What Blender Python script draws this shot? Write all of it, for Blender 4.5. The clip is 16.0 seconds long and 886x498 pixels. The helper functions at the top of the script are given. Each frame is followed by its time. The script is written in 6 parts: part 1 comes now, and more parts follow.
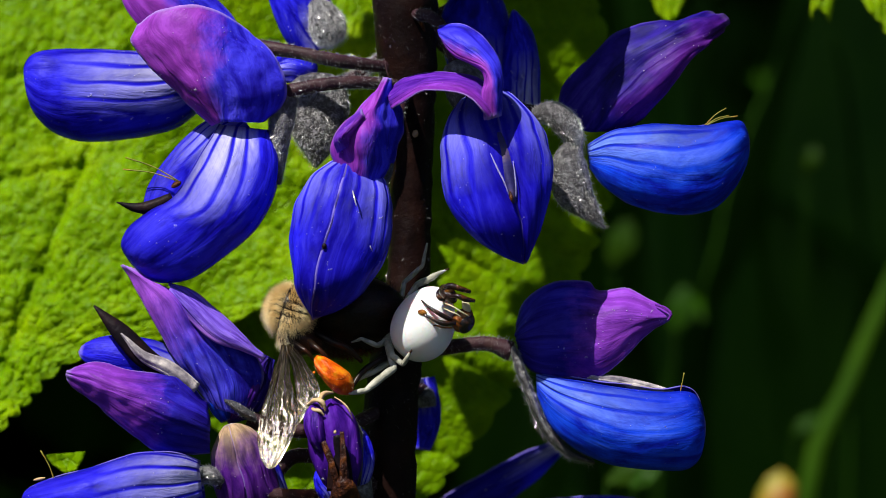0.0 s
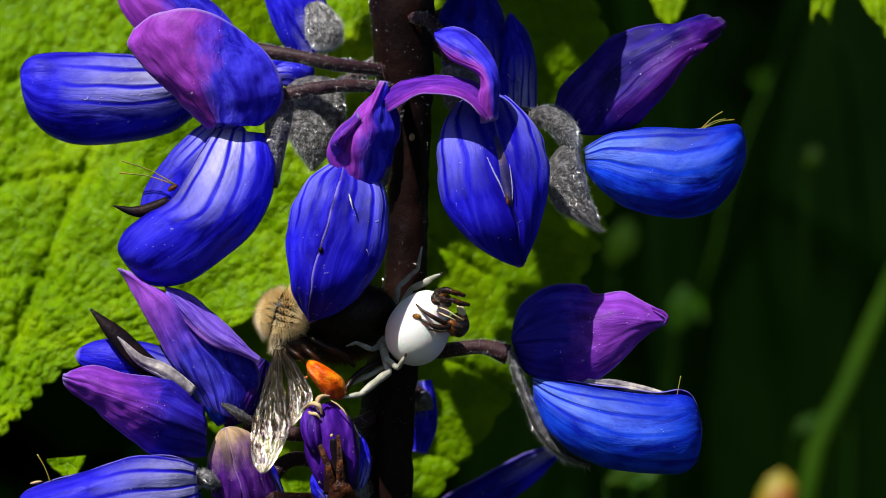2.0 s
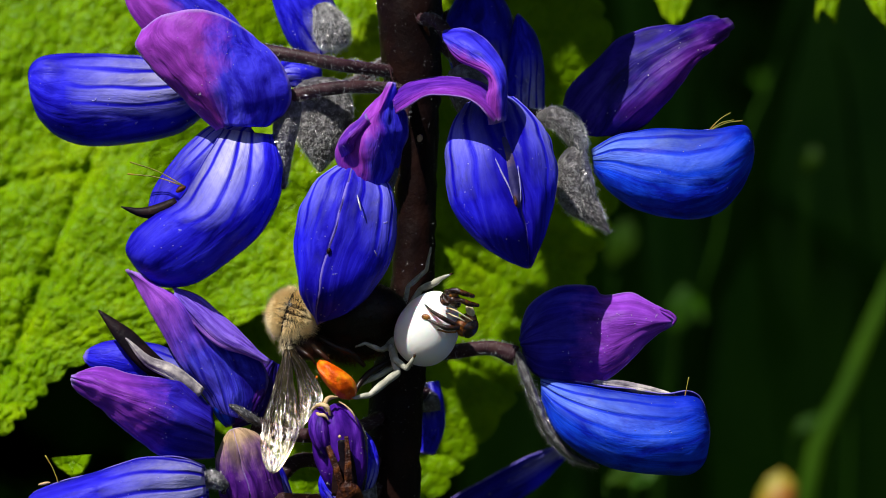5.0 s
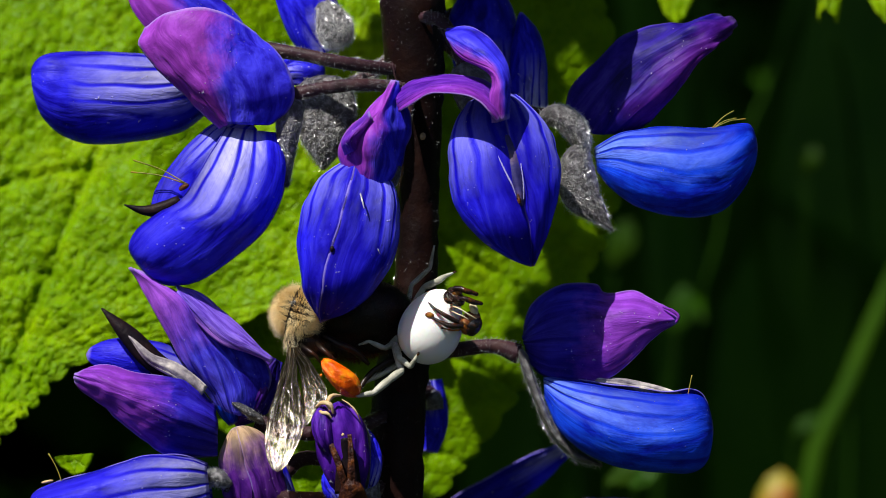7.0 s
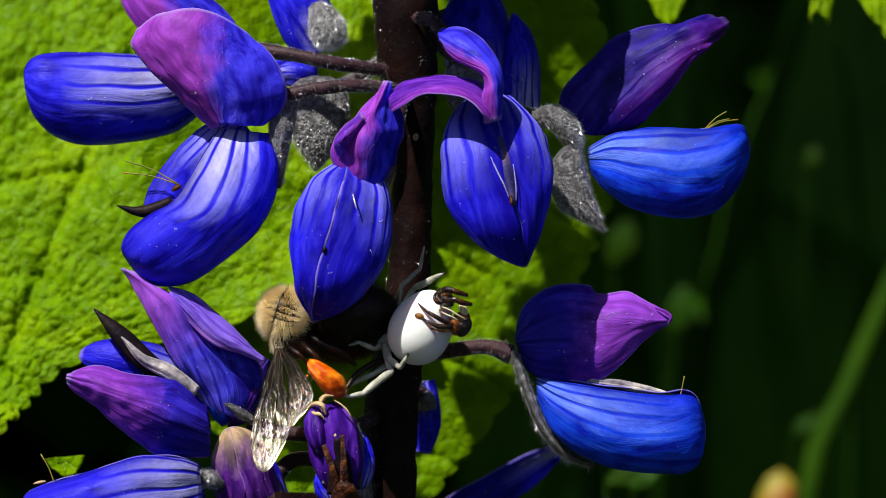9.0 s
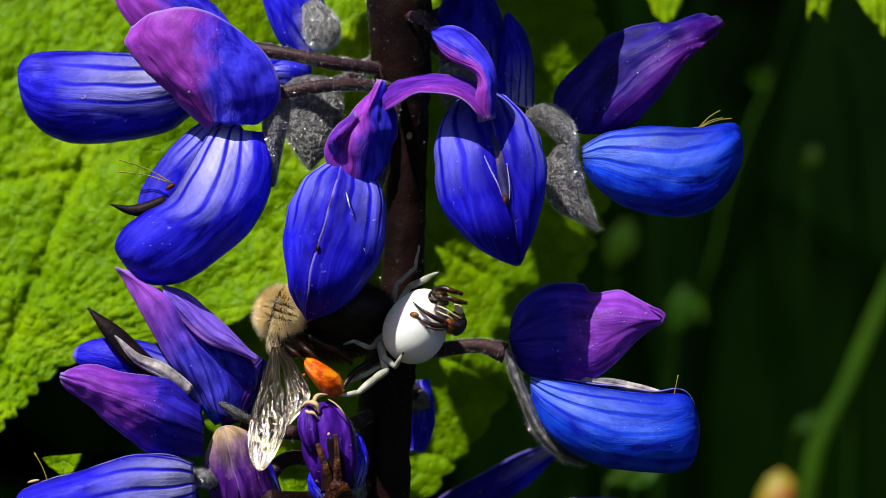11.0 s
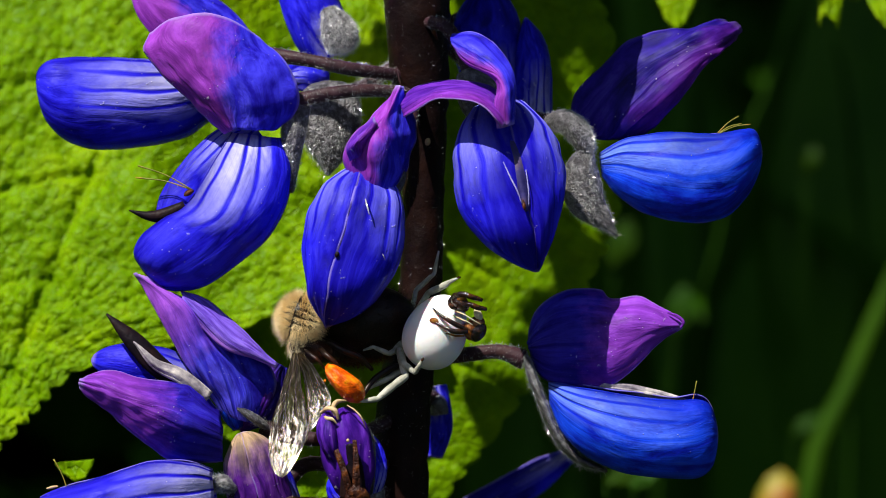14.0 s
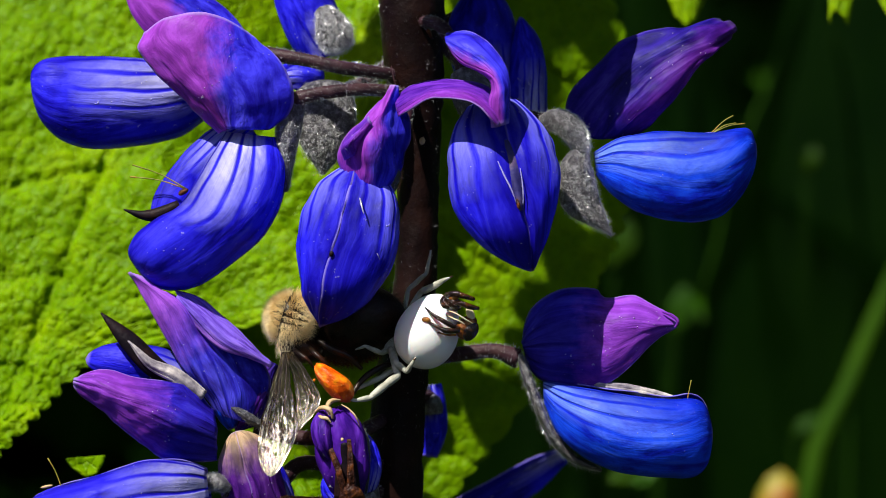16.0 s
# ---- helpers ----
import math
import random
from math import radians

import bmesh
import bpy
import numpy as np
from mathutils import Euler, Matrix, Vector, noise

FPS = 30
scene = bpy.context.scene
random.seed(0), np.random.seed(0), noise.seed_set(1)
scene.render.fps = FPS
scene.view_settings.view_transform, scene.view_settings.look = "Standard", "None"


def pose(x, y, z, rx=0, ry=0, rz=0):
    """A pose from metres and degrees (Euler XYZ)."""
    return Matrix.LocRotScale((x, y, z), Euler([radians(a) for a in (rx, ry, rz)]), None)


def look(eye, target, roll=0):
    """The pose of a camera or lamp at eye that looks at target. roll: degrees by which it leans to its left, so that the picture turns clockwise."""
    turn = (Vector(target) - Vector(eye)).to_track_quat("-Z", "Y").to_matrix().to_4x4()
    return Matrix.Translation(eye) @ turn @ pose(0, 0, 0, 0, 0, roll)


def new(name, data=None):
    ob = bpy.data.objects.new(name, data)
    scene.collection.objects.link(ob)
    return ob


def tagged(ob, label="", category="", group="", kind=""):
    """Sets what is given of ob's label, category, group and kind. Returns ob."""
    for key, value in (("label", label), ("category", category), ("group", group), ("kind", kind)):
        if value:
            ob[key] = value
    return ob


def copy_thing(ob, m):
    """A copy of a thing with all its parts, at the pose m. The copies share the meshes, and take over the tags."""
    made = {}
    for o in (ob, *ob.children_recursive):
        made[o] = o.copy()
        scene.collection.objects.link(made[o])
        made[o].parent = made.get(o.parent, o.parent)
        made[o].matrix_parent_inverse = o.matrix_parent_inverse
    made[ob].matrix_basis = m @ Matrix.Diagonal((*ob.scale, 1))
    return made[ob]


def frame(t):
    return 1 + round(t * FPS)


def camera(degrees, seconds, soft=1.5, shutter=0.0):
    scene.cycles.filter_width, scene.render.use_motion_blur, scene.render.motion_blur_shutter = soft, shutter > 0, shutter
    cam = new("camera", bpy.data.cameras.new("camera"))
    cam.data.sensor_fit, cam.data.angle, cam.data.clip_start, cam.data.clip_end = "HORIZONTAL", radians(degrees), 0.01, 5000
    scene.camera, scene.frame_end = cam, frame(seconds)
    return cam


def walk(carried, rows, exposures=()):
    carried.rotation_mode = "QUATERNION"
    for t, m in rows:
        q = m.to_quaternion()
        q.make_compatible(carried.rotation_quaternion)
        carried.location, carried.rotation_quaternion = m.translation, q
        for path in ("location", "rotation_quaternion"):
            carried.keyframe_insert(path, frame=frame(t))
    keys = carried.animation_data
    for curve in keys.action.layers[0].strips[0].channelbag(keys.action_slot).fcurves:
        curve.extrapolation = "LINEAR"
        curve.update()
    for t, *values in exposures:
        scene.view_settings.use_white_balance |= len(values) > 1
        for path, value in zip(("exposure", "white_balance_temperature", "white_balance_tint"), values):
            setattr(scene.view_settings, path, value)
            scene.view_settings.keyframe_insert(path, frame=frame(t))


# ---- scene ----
cam = camera(15.19, 16.0, soft=0.6)
cam.data.dof.use_dof = True
cam.data.dof.focus_distance = 0.291
cam.data.dof.aperture_fstop = 36.0
walk(cam, [(0, pose(0, -0.30, 0.60, 90, 0, 0)), (16, pose(0, -0.30, 0.60, 90, 0, 0))],
     exposures=[(0, 0.38), (3, 0.32), (6, 0.34), (9, 0.38), (12.5, 0.42), (16, 0.53)])

# ---- sky and sun ----
SUN = Vector((-0.36, -0.46, 0.81)).normalized()      # towards the sun
world = bpy.data.worlds.new("sky")
scene.world = world
world.use_nodes = True
wn = world.node_tree
sky = wn.nodes.new("ShaderNodeTexSky")
sky.sky_type = "NISHITA"
sky.sun_disc = False
sky.sun_elevation = math.asin(SUN.z)
sky.sun_rotation = math.atan2(SUN.x, SUN.y)
wn.links.new(sky.outputs[0], wn.nodes["Background"].inputs[0])
wn.nodes["Background"].inputs[1].default_value = 0.052
sun_data = bpy.data.lights.new("sun", "SUN")
sun_data.energy = 5.0
sun_data.angle = radians(0.53)
sun_data.color = (1.0, 0.95, 0.86)
sun = new("sun", sun_data)
sun.matrix_world = look((-3, -3, 4), Vector((-3, -3, 4)) - SUN)

# ---- materials ----


class Mat:
    """A node material under construction."""

    def __init__(self, name, rough=0.5, **inputs):
        self.m = bpy.data.materials.new(name)
        self.m.use_nodes = True
        self.t = self.m.node_tree
        self.b = self.t.nodes["Principled BSDF"]
        self.b.inputs["Roughness"].default_value = rough
        for key, value in inputs.items():
            self.b.inputs[key.replace("_", " ")].default_value = value

    def node(self, kind, **values):
        n = self.t.nodes.new("ShaderNode" + kind)
        for key, value in values.items():
            n.inputs[key.replace("_", " ")].default_value = value
        return n

    def link(self, a, b):
        self.t.links.new(a, b)

    def math(self, op, a, b=0.0, clamp=False):
        n = self.t.nodes.new("ShaderNodeMath")
        n.operation, n.use_clamp = op, clamp
        for i, v in enumerate((a, b)):
            if isinstance(v, (int, float)):
                n.inputs[i].default_value = v
            else:
                self.link(v, n.inputs[i])
        return n.outputs[0]

    def ramp(self, fac, stops):
        n = self.t.nodes.new("ShaderNodeValToRGB")
        e = n.color_ramp.elements
        while len(e) < len(stops):
            e.new(0.5)
        for el, (p, c) in zip(e, stops):
            el.position, el.color = p, (*c, 1) if len(c) == 3 else c
        self.link(fac, n.inputs[0])
        return n.outputs[0]

    def mix(self, fac, a, b, blend="MIX"):
        n = self.t.nodes.new("ShaderNodeMix")
        n.data_type, n.blend_type = "RGBA", blend
        for i, v in ((0, fac), (6, a), (7, b)):
            if isinstance(v, (int, float)):
                n.inputs[i].default_value = v
            elif isinstance(v, tuple):
                n.inputs[i].default_value = (*v, 1)
            else:
                self.link(v, n.inputs[i])
        return n.outputs[2]

    def noise(self, scale, detail=3.0, rough=0.55, vec=None, out=0, distortion=0.0):
        n = self.node("TexNoise", Scale=scale, Detail=detail, Roughness=rough, Distortion=distortion)
        self.link(vec if vec is not None else self.obj(), n.inputs["Vector"])
        return n.outputs[out]

    def obj(self):
        return self.node("TexCoord").outputs["Object"]

    def uv(self):
        s = self.node("SeparateXYZ")
        self.link(self.node("TexCoord").outputs["UV"], s.inputs[0])
        return s.outputs[0], s.outputs[1]

    def color(self, socket):
        self.link(socket, self.b.inputs["Base Color"])
        self.base = socket

    def bump(self, height, distance, strength=1.0):
        n = self.node("Bump", Strength=strength, Distance=distance)
        self.link(height, n.inputs["Height"])
        self.link(n.outputs[0], self.b.inputs["Normal"])
        self.normal = n.outputs[0]

    def thin(self, amount, tint=None):
        """Lets part of the light through, as leaves and petals do."""
        tr = self.node("BsdfTranslucent")
        self.link(tint if tint is not None else self.base, tr.inputs[0])
        mix = self.node("MixShader", Fac=amount)
        self.link(self.b.outputs[0], mix.inputs[1])
        self.link(tr.outputs[0], mix.inputs[2])
        self.link(mix.outputs[0], self.t.nodes["Material Output"].inputs[0])


def petal_material(name, deep, light, edge, streak, edge_from=0.62, edge_to=1.05, edge_axis=(0.18, 1.0), streaks=8.0, streak_reach=0.8, gloss=0.48, pale_amount=0.9, stripe_from=0.32, margin_amount=0.5):
    """Petal tissue: u runs from the claw to the tip, v across. Pale bands between dark veins near the claw; the edge colour takes over along edge_axis."""
    k = Mat(name, gloss)
    k.b.inputs["Specular IOR Level"].default_value = 0.14
    u, v = k.uv()
    each = k.math("MULTIPLY", k.node("ObjectInfo").outputs["Random"], 40.0)

    def drawn_out(along, across):
        """Places for noise that is stretched along the petal, different on each one."""
        n = k.node("CombineXYZ")
        k.link(k.math("MULTIPLY", u, along), n.inputs[0])
        k.link(k.math("MULTIPLY", v, across), n.inputs[1])
        k.link(each, n.inputs[2])
        return n.outputs[0]

    band = k.noise(1.0, 4.0, 0.6, drawn_out(2.2, 4.2), distortion=1.4)
    fibre = k.noise(1.0, 3.0, 0.6, drawn_out(2.0, 20.0), distortion=0.8)
    fine = k.noise(2600.0, 2.0)
    spot = k.noise(420.0, 5.0, 0.65)
    dull = tuple(c * 0.55 for c in deep)
    glow = tuple(min(0.97, c * 1.2 + 0.02) for c in light)
    tone = k.math("ADD", k.math("MULTIPLY", band, 0.66), k.math("ADD", k.math("MULTIPLY", fibre, 0.09), k.math("MULTIPLY", spot, 0.25)))
    base = k.ramp(tone, [(0.36, dull), (0.43, deep), (0.55, light), (0.63, glow)])
    # veins near the claw
    lane = k.math("ADD", k.math("MULTIPLY", v, streaks), k.math("MULTIPLY", k.noise(1.0, 2.0, 0.5, drawn_out(1.6, 2.0)), 1.8))
    vein = k.ramp(k.math("ABSOLUTE", k.math("SINE", k.math("MULTIPLY", lane, 3.1416))), [(0.18, (0, 0, 0)), (0.55, (1, 1, 1))])
    near = k.math("POWER", k.math("SUBTRACT", 1.0, k.math("DIVIDE", u, streak_reach), True), 0.85)
    near = k.math("MULTIPLY", near, k.ramp(k.math("ADD", v, k.math("MULTIPLY", k.math("SUBTRACT", band, 0.5), 0.5)), [(stripe_from, (0, 0, 0)), (stripe_from + 0.25, (1, 1, 1))]))
    # the pale bands are feathered by rows of fine hairs that slant across them
    slant = k.math("ADD", k.math("MULTIPLY", u, 46.0), k.math("MULTIPLY", v, 30.0))
    slant = k.math("ADD", slant, k.math("MULTIPLY", fibre, 2.6))
    hatch = k.ramp(k.math("ABSOLUTE", k.math("SINE", slant)), [(0.05, (0.9, 0.9, 0.9)), (0.6, (1, 1, 1))])
    pale = k.math("MULTIPLY", k.math("MULTIPLY", vein, near), k.math("MULTIPLY", hatch, k.ramp(fibre, [(0.25, (0.6, 0.6, 0.6)), (0.55, (1, 1, 1))])), True)
    base = k.mix(k.math("MULTIPLY", pale, pale_amount), base, streak)
    base = k.mix(k.math("MULTIPLY", k.math("SUBTRACT", 1.0, vein), k.math("MULTIPLY", near, 0.85)), base, deep)
    # edge colour
    side = k.math("ADD", k.math("MULTIPLY", v, edge_axis[1]), k.math("MULTIPLY", u, edge_axis[0]))
    side = k.math("ADD", side, k.math("ADD", k.math("MULTIPLY", k.math("SUBTRACT", fibre, 0.5), 0.10), k.math("MULTIPLY", k.math("SUBTRACT", spot, 0.5), 0.42)))
    rim = k.ramp(side, [(edge_from, (0, 0, 0)), (edge_to, (1, 1, 1))])
    rich = k.ramp(tone, [(0.40, tuple(c * 0.68 for c in edge)), (0.50, edge), (0.64, tuple(min(1, c * 1.5 + 0.02) for c in edge))])
    base = k.mix(rim, base, rich)
    # specks of pollen and hair
    speck = k.node("TexVoronoi", Scale=1600.0)
    k.link(k.obj(), speck.inputs["Vector"])
    dots = k.ramp(speck.outputs["Distance"], [(0.03, (1, 1, 1)), (0.11, (0, 0, 0))])
    dots = k.math("MULTIPLY", dots, k.ramp(k.noise(300.0, 2.0), [(0.47, (0, 0, 0)), (0.58, (1, 1, 1))]))
    crumb = k.node("TexVoronoi", Scale=620.0)
    warp = k.mix(0.0012, k.obj(), k.noise(1500.0, 2.0, out=1))
    k.link(warp, crumb.inputs["Vector"])
    flecks = k.ramp(crumb.outputs["Distance"], [(0.035, (1, 1, 1)), (0.10, (0, 0, 0))])
    flecks = k.math("MULTIPLY", flecks, k.ramp(k.noise(170.0, 2.0), [(0.52, (0, 0, 0)), (0.62, (1, 1, 1))]))
    dots = k.math("MAXIMUM", dots, flecks)
    base = k.mix(k.math("MULTIPLY", dots, 0.85), base, (0.86, 0.84, 0.93))
    # branching dark veins and darker blotches
    net = k.noise(1.0, 2.0, 0.5, drawn_out(2.4, 13.0), distortion=0.7)
    net = k.ramp(k.math("ABSOLUTE", k.math("SUBTRACT", net, 0.5)), [(0.0, (1, 1, 1)), (0.07, (0, 0, 0))])
    base = k.mix(k.math("MULTIPLY", net, 0.09), base, k.mix(1.0, base, (0.35, 0.30, 0.55), "MULTIPLY"))
    blotch = k.ramp(k.noise(260.0, 4.0, 0.7), [(0.40, (0, 0, 0)), (0.62, (1, 1, 1))])
    base = k.mix(k.math("MULTIPLY", blotch, 0.22), base, k.mix(1.0, base, (0.5, 0.5, 0.72), "MULTIPLY"))
    # thin pale margin of the petal
    margin = k.math("MAXIMUM", k.math("ABSOLUTE", k.math("SUBTRACT", k.math("MULTIPLY", v, 2.0), 1.0)), u)
    margin = k.math("ADD", margin, k.math("MULTIPLY", k.math("SUBTRACT", spot, 0.5), 0.05))
    margin = k.math("MULTIPLY", k.ramp(margin, [(0.955, (0, 0, 0)), (0.99, (1, 1, 1))]), margin_amount)
    base = k.mix(margin, base, (0.42, 0.34, 0.80))
    k.color(base)
    k.link(k.math("ADD", k.math("MULTIPLY", fine, 0.3), gloss - 0.12), k.b.inputs["Roughness"])
    relief = k.math("ADD", k.math("SUBTRACT", k.math("MULTIPLY", k.math("MULTIPLY", vein, near), 0.7), k.math("MULTIPLY", net, 0.05)), k.math("ADD", k.math("MULTIPLY", fine, 0.12), k.math("ADD", k.math("MULTIPLY", fibre, 0.04), k.math("ADD", k.math("MULTIPLY", dots, 0.6), k.math("MULTIPLY", band, 0.7)))))
    k.bump(relief, 0.0002, 0.8)
    k.thin(0.2)
    return k.m


def plain_material(name, colors, scale, rough=0.6, bump_scale=None, bump=0.0001, **inputs):
    k = Mat(name, rough, **inputs)
    if "Specular_IOR_Level" not in inputs:
        k.b.inputs["Specular IOR Level"].default_value = 0.25
    n = k.noise(scale, 4.0, 0.6)
    step = 0.4 / max(1, len(colors) - 1)
    k.color(k.ramp(n, [(0.3 + i * step, c) for i, c in enumerate(colors)]))
    k.bump(k.noise(bump_scale or scale * 4, 4.0, 0.6), bump, 0.8)
    return k.m


BLUE = petal_material("blue_petal", (0.010, 0.005, 0.58), (0.030, 0.026, 0.95), (0.008, 0.003, 0.42), (0.74, 0.73, 0.99), pale_amount=1.0, streaks=7.0, streak_reach=0.55)
BOAT = petal_material("blue_boat_petal", (0.009, 0.004, 0.56), (0.024, 0.021, 0.95), (0.008, 0.003, 0.46), (0.40, 0.40, 0.98), streak_reach=0.5, pale_amount=0.7, stripe_from=0.05, streaks=5.0)
BRIGHT = petal_material("bright_blue_petal", (0.004, 0.018, 0.58), (0.009, 0.082, 0.97), (0.003, 0.018, 0.48), (0.32, 0.50, 0.99), streak_reach=0.75, pale_amount=0.75, streaks=8.0, stripe_from=0.42)
BANNER = petal_material("violet_blue_petal", (0.018, 0.010, 0.50), (0.055, 0.048, 0.88), (0.27, 0.036, 0.44), (0.22, 0.20, 0.92), 0.46, 0.66, streaks=5.0, pale_amount=0.4)
TIPPED = petal_material("violet_tipped_petal", (0.016, 0.006, 0.28), (0.034, 0.022, 0.55), (0.24, 0.042, 0.50), (0.06, 0.04, 0.55), 0.36, 0.60, (1.0, 0.12), streaks=5.0, pale_amount=0.3)
DUSKY = petal_material("dusky_violet_petal", (0.010, 0.003, 0.16), (0.026, 0.010, 0.29), (0.13, 0.012, 0.27), (0.06, 0.03, 0.36), 0.35, 0.75, (0.25, 0.6), streaks=5.0, pale_amount=0.2, margin_amount=0.12)
LILAC = petal_material("lilac_petal", (0.025, 0.015, 0.50), (0.07, 0.07, 0.97), (0.40, 0.10, 0.76), (0.26, 0.20, 0.95), 0.55, 0.92, (0.9, 0.25), streaks=6.0, pale_amount=0.3)
LAVENDER = petal_material("lavender_petal", (0.15, 0.06, 0.62), (0.32, 0.18, 0.96), (0.40, 0.16, 0.80), (0.36, 0.28, 0.97), 0.75, 1.2, streaks=4.0, pale_amount=0.2)
VIOLET = petal_material("violet_petal", (0.08, 0.009, 0.32), (0.17, 0.030, 0.52), (0.23, 0.030, 0.44), (0.14, 0.04, 0.52), 0.5, 0.9, streaks=5.0, pale_amount=0.3)
FADED = petal_material("faded_petal", (0.035, 0.004, 0.20), (0.10, 0.014, 0.40), (0.09, 0.012, 0.15), (0.10, 0.03, 0.36), 0.45, 0.9, (0.2, 0.5), streaks=3.0, pale_amount=0.0, margin_amount=0.2)
WITHERED = petal_material("withering_petal", (0.06, 0.007, 0.20), (0.15, 0.025, 0.36), (0.40, 0.27, 0.16), (0.16, 0.05, 0.28), 0.62, 0.9, (1.0, 0.1), streaks=5.0, pale_amount=0.1)
KEEL = plain_material("dark_keel", [(0.004, 0.003, 0.006), (0.008, 0.005, 0.008), (0.022, 0.010, 0.010)], 500, 0.5, Specular_IOR_Level=0.1)
PALE = plain_material("pale_keel", [(0.05, 0.04, 0.07), (0.28, 0.25, 0.28), (0.66, 0.60, 0.56)], 600, 0.5)
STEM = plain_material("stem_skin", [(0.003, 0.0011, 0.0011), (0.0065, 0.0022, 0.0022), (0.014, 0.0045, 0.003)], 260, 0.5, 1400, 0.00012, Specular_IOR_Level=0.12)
STALK = plain_material("stalk_skin", [(0.016, 0.006, 0.010), (0.036, 0.013, 0.020), (0.05, 0.022, 0.022)], 500, 0.55, 2200, 0.0001)
# darker than the pale keel: the shade on it is put into the colour
SHADED_KEEL = plain_material("shaded_blue_keel", [(0.012, 0.010, 0.08), (0.04, 0.035, 0.16), (0.12, 0.08, 0.14)], 500, 0.5)
CALYX = plain_material("calyx_skin", [(0.010, 0.008, 0.010), (0.045, 0.042, 0.048), (0.22, 0.215, 0.23)], 1800, 0.3, 4200, 0.0004, Specular_IOR_Level=0.9)


def hair_material():
    k = Mat("silver_hair", 0.24, Metallic=0.55)
    k.b.inputs["Specular IOR Level"].default_value = 1.0
    k.color(k.ramp(k.noise(900.0), [(0.3, (0.84, 0.84, 0.85)), (0.7, (0.96, 0.96, 0.97))]))
    k.thin(0.12)
    return k.m


HAIR = hair_material()
RIM = plain_material("pale_petal_rim", [(0.20, 0.19, 0.50), (0.36, 0.35, 0.66)], 700, 0.5)
TAN = plain_material("papery_tissue", [(0.30, 0.18, 0.08), (0.52, 0.36, 0.18), (0.62, 0.48, 0.30)], 700, 0.6)
DRY = plain_material("dried_tissue", [(0.010, 0.002, 0.003), (0.04, 0.010, 0.004), (0.17, 0.048, 0.006)], 1300, 0.5, 2400, 0.0003)
STAMEN = plain_material("stamen", [(0.10, 0.12, 0.015), (0.24, 0.22, 0.03), (0.45, 0.16, 0.03)], 900, 0.5)

# ---- mesh helpers ----
HOME = Vector((0, 0, 0.6))         # the middle of the flower head; shapes are given in millimetres from it
ORIGIN = {}                        # world origin of each thing and part


def mm(p):
    return Vector(p) * 0.001 + HOME


def thing(name, at_mm, label, category, group="", kind=""):
    ob = new(name)
    ob.empty_display_size = 0.01
    ob.location = mm(at_mm)
    ORIGIN[ob.name] = ob.location.copy()
    return tagged(ob, label, category, group, kind)


def mesh_object(name, verts, faces, material, parent=None, label="", uvs=None, smooth=True, thick=0.0, kind=""):
    """One mesh object from vertices in millimetres, its origin in its middle, under parent."""
    v = np.asarray(verts, float) * 0.001 + np.array(HOME)
    c = (v.min(0) + v.max(0)) / 2
    me = bpy.data.meshes.new(name)
    me.from_pydata((v - c).tolist(), [], faces)
    if uvs is not None:
        layer = me.uv_layers.new(name="across")
        loops = np.empty(len(me.loops), np.int32)
        me.loops.foreach_get("vertex_index", loops)
        layer.data.foreach_set("uv", np.asarray(uvs, np.float32)[loops].ravel())
    me.materials.append(material)
    if smooth:
        me.polygons.foreach_set("use_smooth", [True] * len(me.polygons))
    me.update()
    ob = new(name, me)
    ORIGIN[ob.name] = Vector(c)
    if parent is not None:
        ob.parent = parent
        ob.location = Vector(c) - ORIGIN[parent.name]
    else:
        ob.location = Vector(c)
    if thick:
        mod = ob.modifiers.new("thickness", "SOLIDIFY")
        mod.thickness, mod.offset = thick * 0.001, 0.0
    return tagged(ob, label, "", "", kind)


def smooth_rows(points, n, at=None):
    """Catmull-Rom through the points, n + 1 samples (at: where, from 0 to 1)."""
    p = np.asarray(points, float)
    if p.ndim == 1:
        p = p[:, None]
    if len(p) == 2:
        p = np.array([p[0], (p[0] + p[1]) / 2, p[1]])
    q = np.vstack([2 * p[0] - p[1], p, 2 * p[-1] - p[-2]])
    out = []
    for w in (np.linspace(0, 1, n + 1) if at is None else at):
        x = w * (len(p) - 1)
        j = min(int(x), len(p) - 2)
        t = x - j
        a, b, c, d = q[j:j + 4]
        out.append(0.5 * (2 * b + (c - a) * t + (2 * a - 5 * b + 4 * c - d) * t * t + (3 * b - a - 3 * c + d) * t ** 3))
    return np.array(out)


def unit(a):
    return a / np.maximum(np.linalg.norm(a, axis=-1, keepdims=True), 1e-9)


def grid_faces(n, m, wrap=False):
    f = []
    w = m if wrap else m + 1
    for i in range(n):
        for j in range(m):
            k = (j + 1) % w
            f.append((i * w + j, i * w + k, (i + 1) * w + k, (i + 1) * w + j))
    return f


